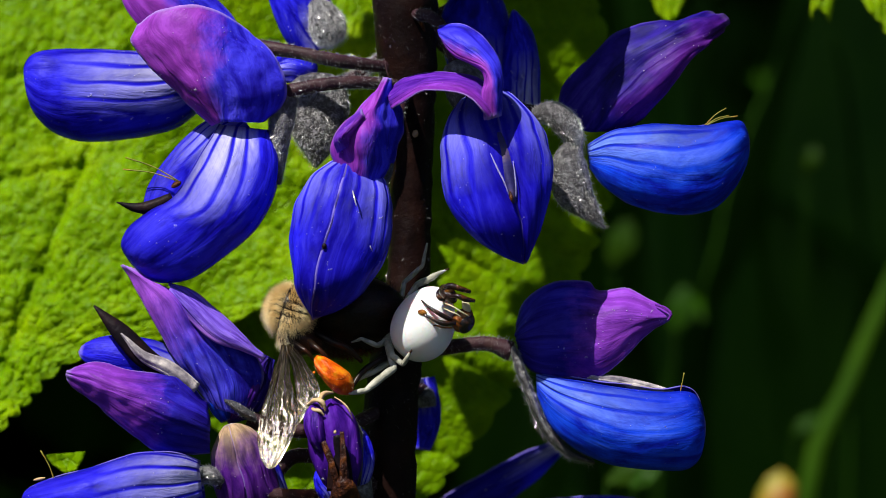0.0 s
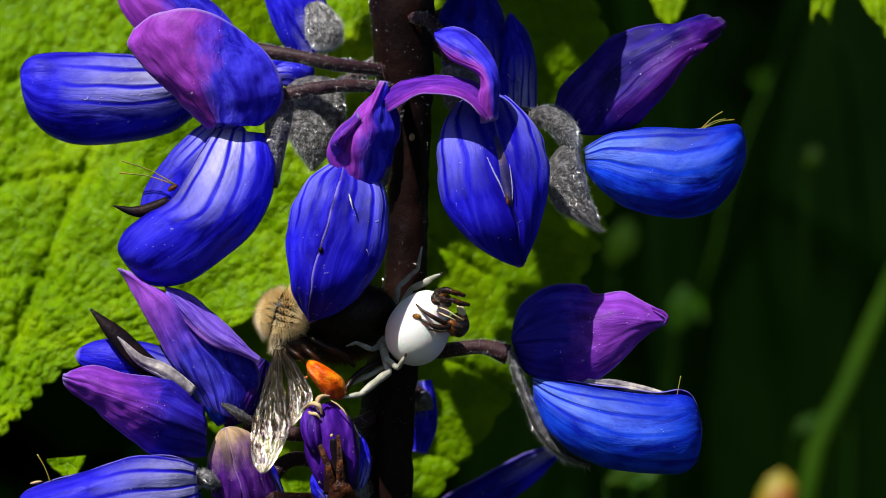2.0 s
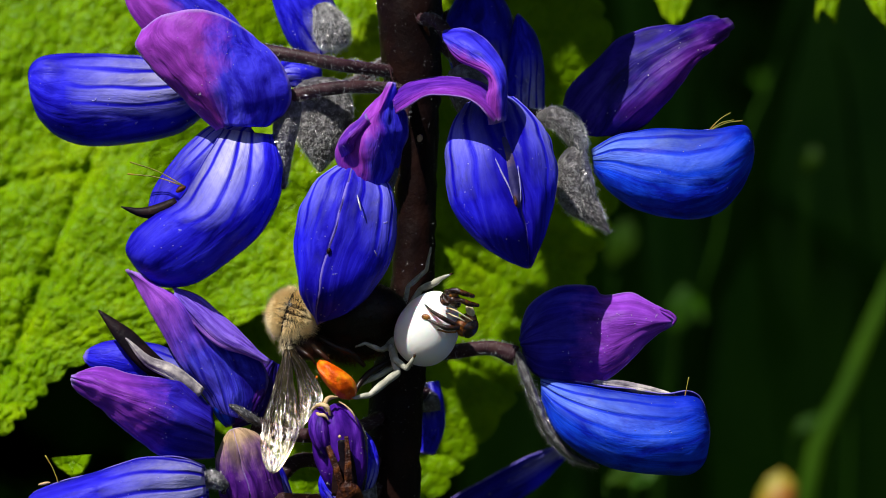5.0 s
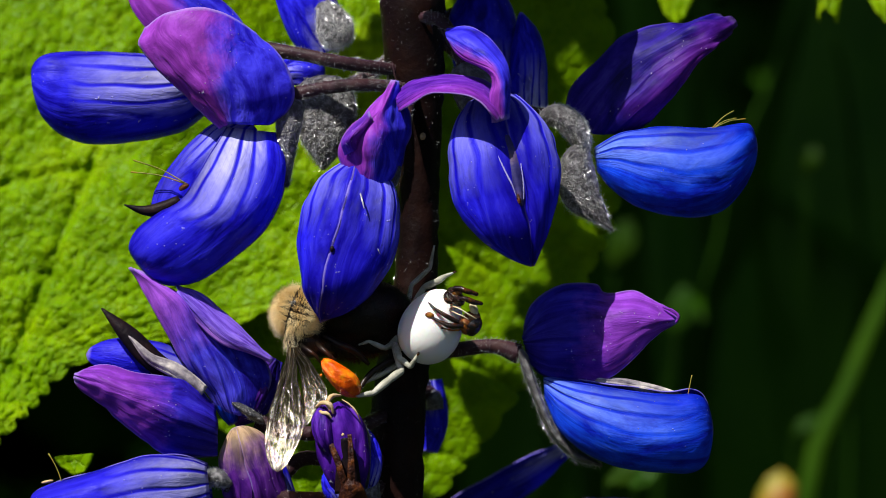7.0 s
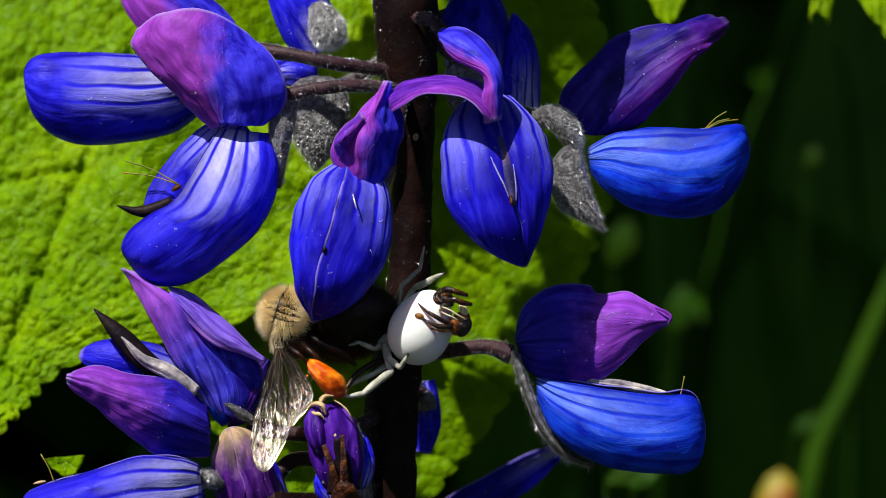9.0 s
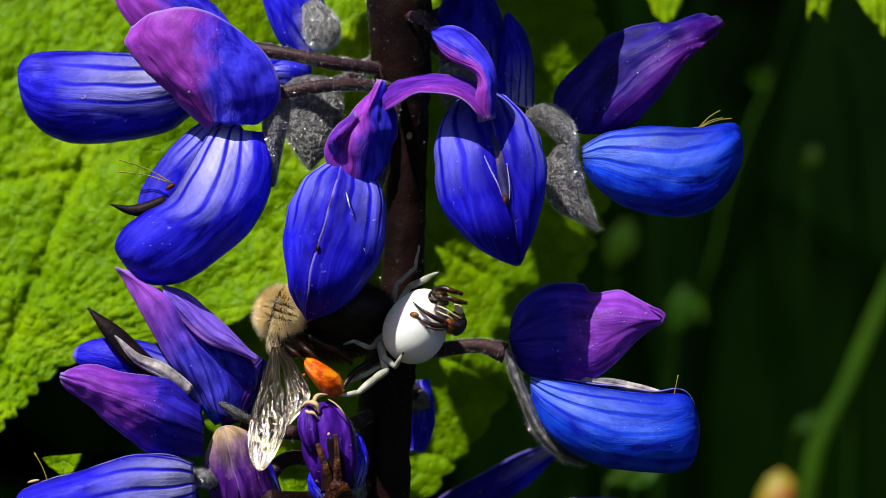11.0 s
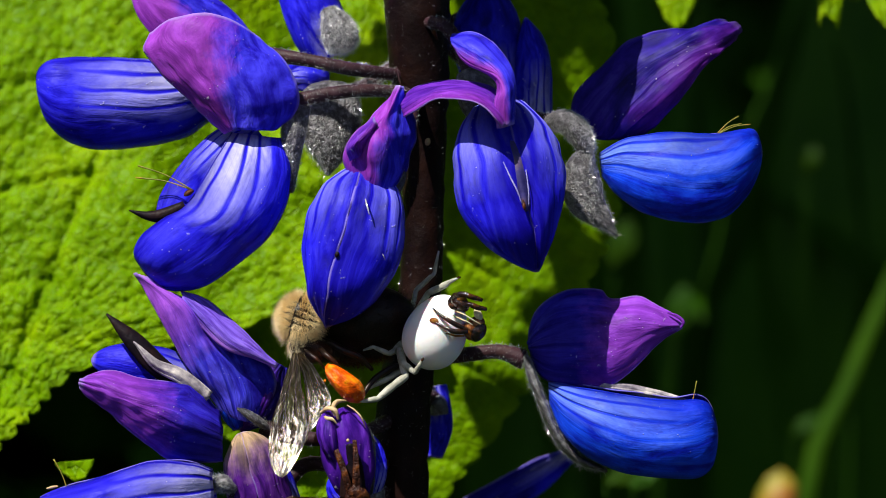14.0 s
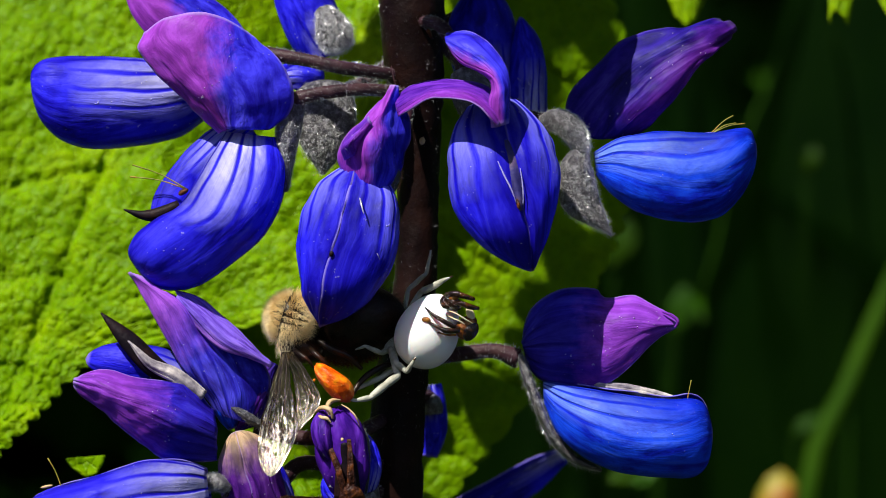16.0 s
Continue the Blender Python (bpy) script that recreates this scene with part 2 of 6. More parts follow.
def shell_points(spine, left, right, face, bulge, arc=(-95, 95), n=34, m=26, tip=0.25, base=0.0, wave=0.12, seam=0.0, seed=0, lip=0.0, flip=False, tent=0.0, flute=0.08):
    """A curved sheet along spine (mm): half widths left and right of it, an elliptic section that bulges towards face, round ends."""
    s = np.linspace(0, 1, n + 1)
    if tip:
        s = 0.45 * s + 0.55 * np.sin(s * math.pi / 2)
    c = smooth_rows(spine, n, s)
    wl, wr = smooth_rows(left, n, s)[:, 0], smooth_rows(right, n, s)[:, 0]
    bl = smooth_rows(bulge if isinstance(bulge, (list, tuple)) else [bulge * 0.7, bulge, bulge * 0.8], n, s)[:, 0]
    # rows crowd towards a round end
    cap = np.ones(n + 1)
    if tip:
        cap *= np.sqrt(np.clip(1 - np.clip((s - (1 - tip)) / tip, 0, 1) ** 2, 0.0004, 1))
    if base:
        cap *= np.sqrt(np.clip(1 - np.clip((base - s) / base, 0, 1) ** 2, 0.0004, 1))
    t = unit(np.gradient(smooth_rows(spine, n), axis=0))
    t = np.array([t[min(n, int(round(w * n)))] for w in s])
    f = unit(np.asarray(face, float))
    across = unit(np.cross(t, np.broadcast_to(f, t.shape)))
    normal = np.cross(across, t)
    a0, a1 = radians(arc[0]), radians(arc[1])
    big = math.sin(min(max(abs(a0), abs(a1)), math.pi / 2))
    verts, uvs = [], []
    for i in range(n + 1):
        for j in range(m + 1):
            a = a0 + (a1 - a0) * j / m
            side = math.sin(a) / big
            w = wl[i] if side < 0 else wr[i]
            roof = (1 - tent) * math.cos(a) + tent * (1 - abs(side))
            h = bl[i] * roof - seam * math.exp(-(a / 0.16) ** 2) + lip * abs(side) ** 6
            h += flute * math.sin(a * 5.5 + seed + 1.2 * s[i]) * (1 - 0.6 * s[i])
            p = c[i] + across[i] * side * w * cap[i] + normal[i] * h * cap[i]
            crease = noise.noise(Vector((a * 5.0 + seed * 3.7, s[i] * 2.2, seed * 1.9)) + Vector((noise.noise(Vector(p * 0.3)) * 1.2, 0, 0)))
            p = p + normal[i] * wave * 0.6 * (1 - abs(crease) * 2.2) * cap[i]
            if wave:
                q = Vector(p * 0.22) + Vector((seed * 7.3, seed * 3.1, 0))
                p = p + normal[i] * wave * noise.noise(q * 1.0) * 2.0 + across[i] * wave * noise.noise(q * 2.3 + Vector((9, 0, 0))) * 0.6
            verts.append(p)
            x = (a - a0) / (a1 - a0)
            uvs.append((s[i], 1 - x if flip else x))
    return np.array(verts), grid_faces(n, m), uvs


def shell(name, parent, material, spine, left, right, face=(0, -1, 0), bulge=2.0, label="", thick=0.12, **more):
    v, f, uv = shell_points(spine, left, right, face, bulge, **more)
    return mesh_object(name, v, f, material, parent, label, uv, thick=thick)


def loft_points(rails, n=40, m=24, wave=0.15, seed=0, flip=False, frill=0.0):
    """A sheet drawn across a few rails, each a line of points (mm) from base to tip; frill crumples its far edge."""
    rows = np.array([smooth_rows(r, n) for r in rails])
    grid = np.array([smooth_rows(rows[:, i], m) for i in range(n + 1)])
    nor = unit(np.cross(np.gradient(grid, axis=1), np.gradient(grid, axis=0)))
    verts, uvs = [], []
    for i in range(n + 1):
        for j in range(m + 1):
            p = grid[i, j]
            q = Vector(p * 0.25) + Vector((seed * 5.1, 0, seed * 2.7))
            d = wave * 2.0 * noise.noise(q) + wave * 0.7 * noise.noise(q * 3.1)
            d += wave * 0.5 * (1 - 2.2 * abs(noise.noise(Vector((j / m * 4.5 + seed, i / n * 1.8, seed * 2.3)) + Vector((noise.noise(q * 1.2) * 0.6, 0, 0)))))
            d += frill * (i / n) ** 3 * math.sin(j * 0.9 + seed + 2 * noise.noise(q * 2))
            verts.append(p + nor[i, j] * d)
            x = j / m
            uvs.append((i / n, 1 - x if flip else x))
    return np.array(verts), grid_faces(n, m), uvs


def loft(name, parent, material, rails, label="", thick=0.12, **more):
    v, f, uv = loft_points(rails, **more)
    return mesh_object(name, v, f, material, parent, label, uv, thick=thick)


def tube_points(spine, radii, n=20, m=10, rough=0.0, flat=1.0):
    c = smooth_rows(spine, n)
    r = smooth_rows(radii, n)[:, 0]
    t = unit(np.gradient(c, axis=0))
    ref = np.array([0.31, -0.9, 0.2]) if abs(t[0][1]) < 0.8 else np.array([1.0, 0.1, 0.2])
    a = unit(np.cross(t, ref))
    b = np.cross(t, a)
    verts, uvs = [], []
    for i in range(n + 1):
        for j in range(m):
            w = 2 * math.pi * j / m
            d = a[i] * math.cos(w) + b[i] * math.sin(w) * flat
            k = 1 + (rough * noise.noise(Vector(c[i] * 0.9 + d * 1.7)) if rough else 0)
            verts.append(c[i] + d * r[i] * k)
            uvs.append((i / n, j / m))
    faces = grid_faces(n, m, True)
    verts += [c[0], c[-1]]
    uvs += [(0, 0), (1, 0)]
    k = len(verts) - 2
    faces += [(k, (j + 1) % m, j) for j in range(m)] + [(k + 1, n * m + j, n * m + (j + 1) % m) for j in range(m)]
    return np.array(verts), faces, uvs


def tube(name, parent, material, spine, radii, label="", **more):
    v, f, uv = tube_points(spine, radii, **more)
    return mesh_object(name, v, f, material, parent, label, uv)


def blob_points(centre, axes, rx, ry, rz, n=24, m=20, taper=0.0, lump=0.0, seed=0):
    """An egg: axes is a 3 x 3 of unit rows, its third the long one; taper narrows its far end."""
    axes = np.asarray(axes, float)
    verts = []
    for i in range(n + 1):
        p = math.pi * i / n
        for j in range(m):
            a = 2 * math.pi * j / m
            k = 1 - taper * (math.cos(p))
            v = np.array([math.sin(p) * math.cos(a) * rx * k, math.sin(p) * math.sin(a) * ry * k, math.cos(p) * rz])
            if lump:
                v = v * (1 + lump * noise.noise(Vector(v * 0.9) + Vector((seed, 0, 0))))
            verts.append(np.asarray(centre, float) + v @ axes)
    return np.array(verts), [g[::-1] for g in grid_faces(n, m, True)]


def axes_along(d, side=(0, -1, 0)):
    d = unit(np.asarray(d, float))
    a = unit(np.cross(np.asarray(side, float), d))
    return np.array([a, np.cross(d, a), d])


def blob(name, parent, material, centre, along, rx, ry, rz, label="", side=(0, -1, 0), **more):
    v, f = blob_points(centre, axes_along(along, side), rx, ry, rz, **more)
    return mesh_object(name, v, f, material, parent, label)


def hairs(name, parent, material, sources, count, length, width=0.03, lean=0.35, gravity=0.0, seed=1, label="", bend=0.3, flow=None):
    """Fine hairs growing out of the given (verts, faces) surfaces, joined into one mesh."""
    rng = np.random.default_rng(seed)
    tri, nor, area = [], [], []
    for verts, faces in sources:
        v = np.asarray(verts)
        mid = v.mean(0)
        for f in faces:
            p = v[list(f[:3])]
            cr = np.cross(p[1] - p[0], p[2] - p[0])
            ar = np.linalg.norm(cr)
            if ar < 1e-6:
                continue
            cr = cr / ar
            tri.append(p), nor.append(cr), area.append(ar)
    tri, nor, area = np.array(tri), np.array(nor), np.array(area)
    pick = rng.choice(len(tri), count, p=area / area.sum())
    r = rng.random((count, 2))
    flip = r.sum(1) > 1
    r[flip] = 1 - r[flip]
    p = tri[pick, 0] + (tri[pick, 1] - tri[pick, 0]) * r[:, :1] + (tri[pick, 2] - tri[pick, 0]) * r[:, 1:]
    if flow is None:
        d = unit(nor[pick] + rng.normal(0, lean, (count, 3)))
    else:
        d = unit(nor[pick] * 0.3 + unit(np.asarray(flow, float)) + rng.normal(0, lean, (count, 3)))
    ln = length * (0.5 + 0.8 * rng.random((count, 1)))
    side = unit(np.cross(d, rng.normal(0, 1, (count, 3)))) * width / 2
    mid = p + d * ln * 0.55
    end = p + d * ln + unit(rng.normal(0, 1, (count, 3))) * ln * bend + np.array([0, 0, -gravity]) * ln
    verts = np.stack([p - side, p + side, mid + side * 0.7, mid - side * 0.7, end], 1).reshape(-1, 3)
    faces = []
    for i in range(count):
        k = i * 5
        faces += [(k, k + 1, k + 2, k + 3), (k + 3, k + 2, k + 4)]
    return mesh_object(name, verts, faces, material, parent, label, smooth=False, kind="stuff")

# ---- ground and far growth ----


def ground_material():
    k = Mat("dark_soil_and_litter", 0.9)
    n = k.noise(9.0, 6.0, 0.65)
    k.color(k.ramp(n, [(0.3, (0.012, 0.010, 0.006)), (0.5, (0.02, 0.026, 0.008)), (0.7, (0.035, 0.045, 0.012))]))
    k.bump(k.noise(60.0, 5.0, 0.7), 0.02, 1.0)
    return k.m


def green_material(name, dark, light, scale, through_light=0.25, rough=0.55):
    k = Mat(name, rough)
    k.b.inputs["Specular IOR Level"].default_value = 0.12
    n = k.noise(scale, 5.0, 0.6)
    isl = k.node("NewGeometry").outputs["Random Per Island"]
    c = k.mix(k.ramp(n, [(0.3, (0, 0, 0)), (0.7, (1, 1, 1))]), dark, light)
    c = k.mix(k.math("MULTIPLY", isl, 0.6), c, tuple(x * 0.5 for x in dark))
    k.color(c)
    k.bump(k.noise(scale * 6, 4.0, 0.6), 0.0003, 0.6)
    k.thin(through_light)
    return k.m


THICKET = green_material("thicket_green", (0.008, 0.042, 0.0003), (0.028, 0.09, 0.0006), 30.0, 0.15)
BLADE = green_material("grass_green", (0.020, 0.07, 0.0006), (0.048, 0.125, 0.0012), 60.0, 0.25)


def ground():
    n = 48
    verts, faces = [], []
    for i in range(n + 1):
        for j in range(n + 1):
            x, y = (2 * i / n - 1), (2 * j / n - 1)
            x, y = 60000 * x * abs(x) ** 3, 60000 * y * abs(y) ** 3
            h = -600 + 18 * noise.noise(Vector((x * 0.002, y * 0.002, 3)))
            verts.append((x, y, h))
    ob = mesh_object("ground", verts, grid_faces(n, n), ground_material())
    tagged(ob, "dark shaded soil with plant litter and moss", "ground", kind="structure")


def leaf_sheet(rng, base, direction, length, width, droop):
    """A few-sided pointed leaf with a folded midrib."""
    d = unit(np.asarray(direction, float))
    side = unit(np.cross(d, [0, 0, 1]) + rng.normal(0, 0.25, 3))
    up = np.cross(side, d)
    verts, faces = [], []
    steps = 6
    for i in range(steps + 1):
        s = i / steps
        c = np.asarray(base) + d * length * s - np.array([0, 0, droop * length * s * s])
        w = width * math.sin(math.pi * min(1, s * 0.92 + 0.06)) ** 0.8
        for a in (-1, 0, 1):
            verts.append(c + side * a * w + up * abs(a) * w * 0.3)
    for i in range(steps):
        for j in range(2):
            k = i * 3 + j
            faces.append((k, k + 1, k + 4, k + 3))
    return verts, faces


def undergrowth():
    """A leafy shrub behind the flower: upright growth at the back, and an added crown, out of view, that leans over and
    shades it.
    """
    rng = np.random.default_rng(5)
    verts, faces = [], []

    def add(v, f):
        k = len(verts)
        verts.extend(v)
        faces.extend(tuple(i + k for i in g) for g in f)

    def leaf(at, size):
        a = rng.uniform(0, 2 * math.pi)
        add(*leaf_sheet(rng, at, (math.cos(a), math.sin(a), rng.uniform(-0.3, 0.6)), size, size * rng.uniform(0.2, 0.32), rng.uniform(0.1, 0.6)))

    for _ in range(420):
        x, y = rng.uniform(-600, 800), rng.uniform(420, 1200)
        if x < 0 and y < 560:
            continue
        top = rng.uniform(500, 1250)
        lean = rng.normal(0, 60, 2)
        for q in range(int(5 + top / 60)):
            s = rng.uniform(0.1, 1.0)
            leaf(np.array([x + lean[0] * s, y + lean[1] * s, -600 + top * s]), rng.uniform(60, 150))
        v, f, _ = tube_points([(x, y, -610), (x + lean[0] * 0.4, y + lean[1] * 0.4, -600 + top * 0.5), (x + lean[0], y + lean[1], -600 + top)], [3, 2.4, 1.2], n=4, m=5)
        add(list(v), f)
    # the leaning crown, added out of view to keep the growth behind dark
    for _ in range(860):
        x, y = rng.uniform(-900, 900), rng.uniform(-60, 900)
        leaf(np.array([x, y, 520 + 0.20 * y + rng.uniform(0, 260)]), rng.uniform(80, 150))
    for _ in range(26):
        x = rng.uniform(-800, 800)
        v, f, _ = tube_points([(x, 1000, -610), (x * 0.98, 900, 100), (x * 0.95, 600, 560), (x * 0.92, 250, 660), (x * 0.9, -40, 640)], [14, 12, 8, 5, 2], n=16, m=7)
        add(list(v), f)
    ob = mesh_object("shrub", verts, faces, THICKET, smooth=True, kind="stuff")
    tagged(ob, "dense dark green shrub behind the flower, its unseen crown added to shade it", "shrub")


def far_hedge():
    """A closed belt of far shrubs on the horizon."""
    n, m = 160, 14
    verts = []
    for i in range(n):
        a = 2 * math.pi * i / n
        for j in range(m + 1):
            s = j / m
            k = 1 + 0.10 * noise.noise(Vector((math.cos(a) * 6, math.sin(a) * 6, s * 5))) + 0.05 * noise.noise(Vector((math.cos(a) * 25, math.sin(a) * 25, s * 14)))
            r = 9000 * k + 900 * s
            verts.append((r * math.cos(a), r * math.sin(a), -620 + 1900 * s * (1 + 0.35 * noise.noise(Vector((math.cos(a) * 9, math.sin(a) * 9, 1))))))
    w = m + 1
    faces = [(i * w + j, ((i + 1) % n) * w + j, ((i + 1) % n) * w + j + 1, i * w + j + 1) for i in range(n) for j in range(m)]
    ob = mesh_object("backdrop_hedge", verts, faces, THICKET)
    tagged(ob, "far dark green hedge closing the view", "hedge", kind="structure")


def grass_stem(spine, radii, label):
    ob = thing("tall_grass", (spine[0][0], spine[0][1], spine[0][2]), label, "grass")
    tube("stalk", ob, BLADE, spine, radii, n=24, m=8)
    for i in (2, 4):
        p, q = np.asarray(spine[i], float), np.asarray(spine[i + 1], float)
        blob("joint", ob, BLADE, p, q - p, radii[i] * 1.25, radii[i] * 1.25, radii[i] * 1.6, "swollen joint of the stem")
        tube("leaf_sheath", ob, BLADE, [p, p + (q - p) * 0.3, p + (q - p) * 0.6], [radii[i] * 1.2, radii[i] * 1.12, radii[i] * 1.04], "leaf sheath wrapped round the stem")


def far_bud():
    ob = thing("flower_bud", (50.34, 200, -430.19), "out-of-focus yellow and orange flower bud on a thin stalk", "flower bud")
    k = Mat("yellow_orange_bud", 0.6)
    k.color(k.ramp(k.noise(120.0, 2.0), [(0.35, (0.13, 0.15, 0.005)), (0.5, (0.26, 0.20, 0.010)), (0.65, (0.27, 0.09, 0.005))]))
    blob("petals", ob, k.m, (50.51, 200, -37.5), (0.1, 0, 1), 3.1, 3.1, 4.2, "yellow bud tinged with orange", taper=0.25, lump=0.2)
    tube("stalk", ob, BLADE, [(50.34, 200, -39.03), (50.34, 200, -149.57), (50.34, 200, -260.12), (50.34, 200, -370.66), (50.34, 200, -430.19)], [0.7, 0.8, 0.9, 0.9, 1.0])


def dock_clump(x, y, count, seed):
    """A clump of long broad leaves in the shade behind the lupin."""
    rng = np.random.default_rng(seed)
    ob = thing("dock", (x, y, -600), "clump of long dark green leaves in deep shade, out of focus", "leafy plant", "clumps behind the lupin")
    for i in range(count):
        a = rng.uniform(-1, 1)
        top = rng.uniform(480, 760)
        foot = np.array([x + rng.normal(0, 12), y + rng.normal(0, 12), -604.0])
        line = [foot, foot + np.array([a * 30, rng.normal(0, 12), top * 0.45]), foot + np.array([a * 75, rng.normal(0, 20), top * 0.8]), foot + np.array([a * 120, rng.normal(0, 25), top])]
        w = rng.uniform(18, 30)
        shell("leaf", ob, DOCK, line, [3, w * 0.8, w, w * 0.3], [3, w * 0.8, w, w * 0.3], (rng.normal(0, 0.4), -1, rng.uniform(0.1, 0.5)), 6, arc=(-60, 60), tip=0.3, wave=2.0, flute=1.0, thick=0.5, seed=i)


def reed_blade(spine, half, face, label, shade=0):
    """A long arching blade of grass, rooted in the ground, with a folded middle."""
    ob = thing("reed", spine[0], label, "reed", "reeds behind the lupin")
    foot, knee = np.asarray(spine[0], float), np.asarray(spine[1], float)
    tube("sheath", ob, THICKET, [foot, (foot + knee) / 2, knee], [half * 0.5, half * 0.45, half * 0.35], "sheath round the foot of the blade", n=10, m=8)
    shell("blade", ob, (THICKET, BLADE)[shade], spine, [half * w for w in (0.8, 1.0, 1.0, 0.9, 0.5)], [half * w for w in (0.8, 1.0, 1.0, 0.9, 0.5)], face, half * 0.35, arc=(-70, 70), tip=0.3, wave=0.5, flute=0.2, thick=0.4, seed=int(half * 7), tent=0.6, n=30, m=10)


def weed(foot, leaves, label):
    """A thin weed: a bent stalk with a few small pointed leaves."""
    ob = thing("weed", foot, label, "weed", "weeds in the shade")
    foot = np.asarray(foot, float)
    for n, (at, way, length, wide) in enumerate(leaves):
        at, way, length, wide = np.asarray(at, float), unit(np.asarray(way, float)), length * 1.5, wide * 1.35
        mid = foot + (at - foot) * 0.7 + np.array([4.0 - 2 * n, 80, 0])
        # stalks and later leaves get the thicket green, their dimness put into the colour
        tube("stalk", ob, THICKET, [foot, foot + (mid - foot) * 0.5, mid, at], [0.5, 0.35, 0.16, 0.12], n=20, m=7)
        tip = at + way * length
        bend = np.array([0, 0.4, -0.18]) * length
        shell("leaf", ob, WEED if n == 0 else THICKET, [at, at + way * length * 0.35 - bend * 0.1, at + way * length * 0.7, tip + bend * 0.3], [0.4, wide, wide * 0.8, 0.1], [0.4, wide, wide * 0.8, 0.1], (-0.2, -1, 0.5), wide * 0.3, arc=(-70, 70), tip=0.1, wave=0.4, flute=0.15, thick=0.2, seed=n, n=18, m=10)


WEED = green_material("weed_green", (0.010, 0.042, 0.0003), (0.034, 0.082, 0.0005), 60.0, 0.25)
DOCK = green_material("dock_green", (0.020, 0.085, 0.0004), (0.05, 0.16, 0.0008), 25.0, 0.2)
ground()
undergrowth()
dock_clump(110, 430, 10, 3)
dock_clump(40, 480, 9, 4)
dock_clump(72, 410, 9, 7)
far_hedge()
grass_stem([(45.63, 220, -438.55), (46.52, 220, -358.96), (47.4, 220, -279.37), (48.29, 220, -199.78), (50.05, 220, -120.18), (56.42, 220, -42.36), (63.32, 220, -22.02), (70.39, 220, -5.22), (77.47, 220, 9.82)], [2.6, 2.6, 2.5, 2.4, 2.2, 1.9, 1.7, 1.5, 1.2], "blurred green grass stem leaning to one side")
grass_stem([(42.33, 380, -446.28), (42.9, 380, -342.2), (43.48, 380, -249.68), (44.06, 380, -157.16), (45.22, 380, -64.65), (48.11, 380, -6.82), (52.16, 380, 39.44), (56.2, 380, 85.69)], [3.4, 3.4, 3.4, 3.3, 3.2, 3, 2.6, 2], "blurred dull green upright grass stem in shade")
far_bud()
reed_blade([(26, 262, -598), (30, 262, -300), (37.85, 262, -40.05), (46.59, 258, -2.75), (53.52, 256, 21.84), (61.58, 252, 47.03)], 8.5, (1, -0.42, 0.25), "broad dull green grass blade, out of focus")
reed_blade([(38, 330, -598), (40, 330, -280), (47.25, 330, -42.75), (49.77, 328, -12.71), (48.55, 326, 11.82), (45.45, 320, 33.85)], 6.0, (0.9, -0.5, 0.25), "dull green upright grass blade, out of focus")
reed_blade([(20, 300, -598), (22, 300, -280), (26.12, 300, -38.67), (29.59, 298, -12.1), (34.06, 296, 2.13), (36.72, 290, 14.15)], 2.4, (0.8, -0.55, 0.2), "short dull green grass blade, out of focus")
reed_blade([(70, 300, -598), (70, 300, -280), (73.06, 300, -46.84), (74.85, 298, -6), (72.57, 296, 24.43), (68.83, 290, 38.23)], 2.6, (1, -0.35, 0.25), "thin dull green grass blade, out of focus")
weed((22, 235, -598), [((27.39, 235, -2.64), (0.3, -0.2, 0.8), 5.5, 1.8), ((37.74, 240, -13.68), (0.2, 0, 0.9), 5.5, 1.5)], "slender weed with small green leaves, out of focus")
weed((52, 245, -598), [((59.69, 245, 12.61), (0.2, -0.1, 0.5), 3.0, 0.9), ((57.03, 240, -30.21), (0.6, 0, 0.5), 4, 0.7)], "slender weed with scattered green leaves, out of focus")
weed((12, 90, -598), [((19.1, 90, -27.66), (0.9, -0.1, 0.5), 5.0, 1.2), ((22.06, 86, -28.03), (0.6, -0.1, 0.7), 4.0, 1.0)], "small weed below the flowers, out of focus")

# ---- the broad-leaved plant behind the flower ----


def wrinkled_leaf_material():
    k = Mat("wrinkled_leaf", 0.4)
    k.b.inputs["Specular IOR Level"].default_value = 0.06
    big = k.noise(70.0, 4.0, 0.6)
    mid = k.noise(450.0, 4.0, 0.6)
    c = k.ramp(big, [(0.3, (0.11, 0.24, 0.0004)), (0.5, (0.17, 0.34, 0.0006)), (0.70, (0.32, 0.48, 0.001))])
    # hollows of the bump are darkened, so their shade is in the colour
    c = k.mix(k.ramp(mid, [(0.40, (0.5, 0.5, 0.5)), (0.56, (0, 0, 0))]), c, (0.07, 0.17, 0.0004))
    cell = k.node("TexVoronoi", Scale=900.0)
    cell.feature = "DISTANCE_TO_EDGE"
    k.link(k.obj(), cell.inputs["Vector"])
    net = k.ramp(cell.outputs["Distance"], [(0.0, (0, 0, 0)), (0.14, (1, 1, 1))])
    c = k.mix(k.math("MULTIPLY", k.math("SUBTRACT", 1.0, net), 0.2), c, (0.27, 0.38, 0.003))
    k.color(c)
    k.bump(k.math("ADD", k.math("MULTIPLY", net, 0.25), k.math("MULTIPLY", mid, 0.9)), 0.0005, 0.7)
    k.thin(0.28)
    return k.m


LEAF = wrinkled_leaf_material()


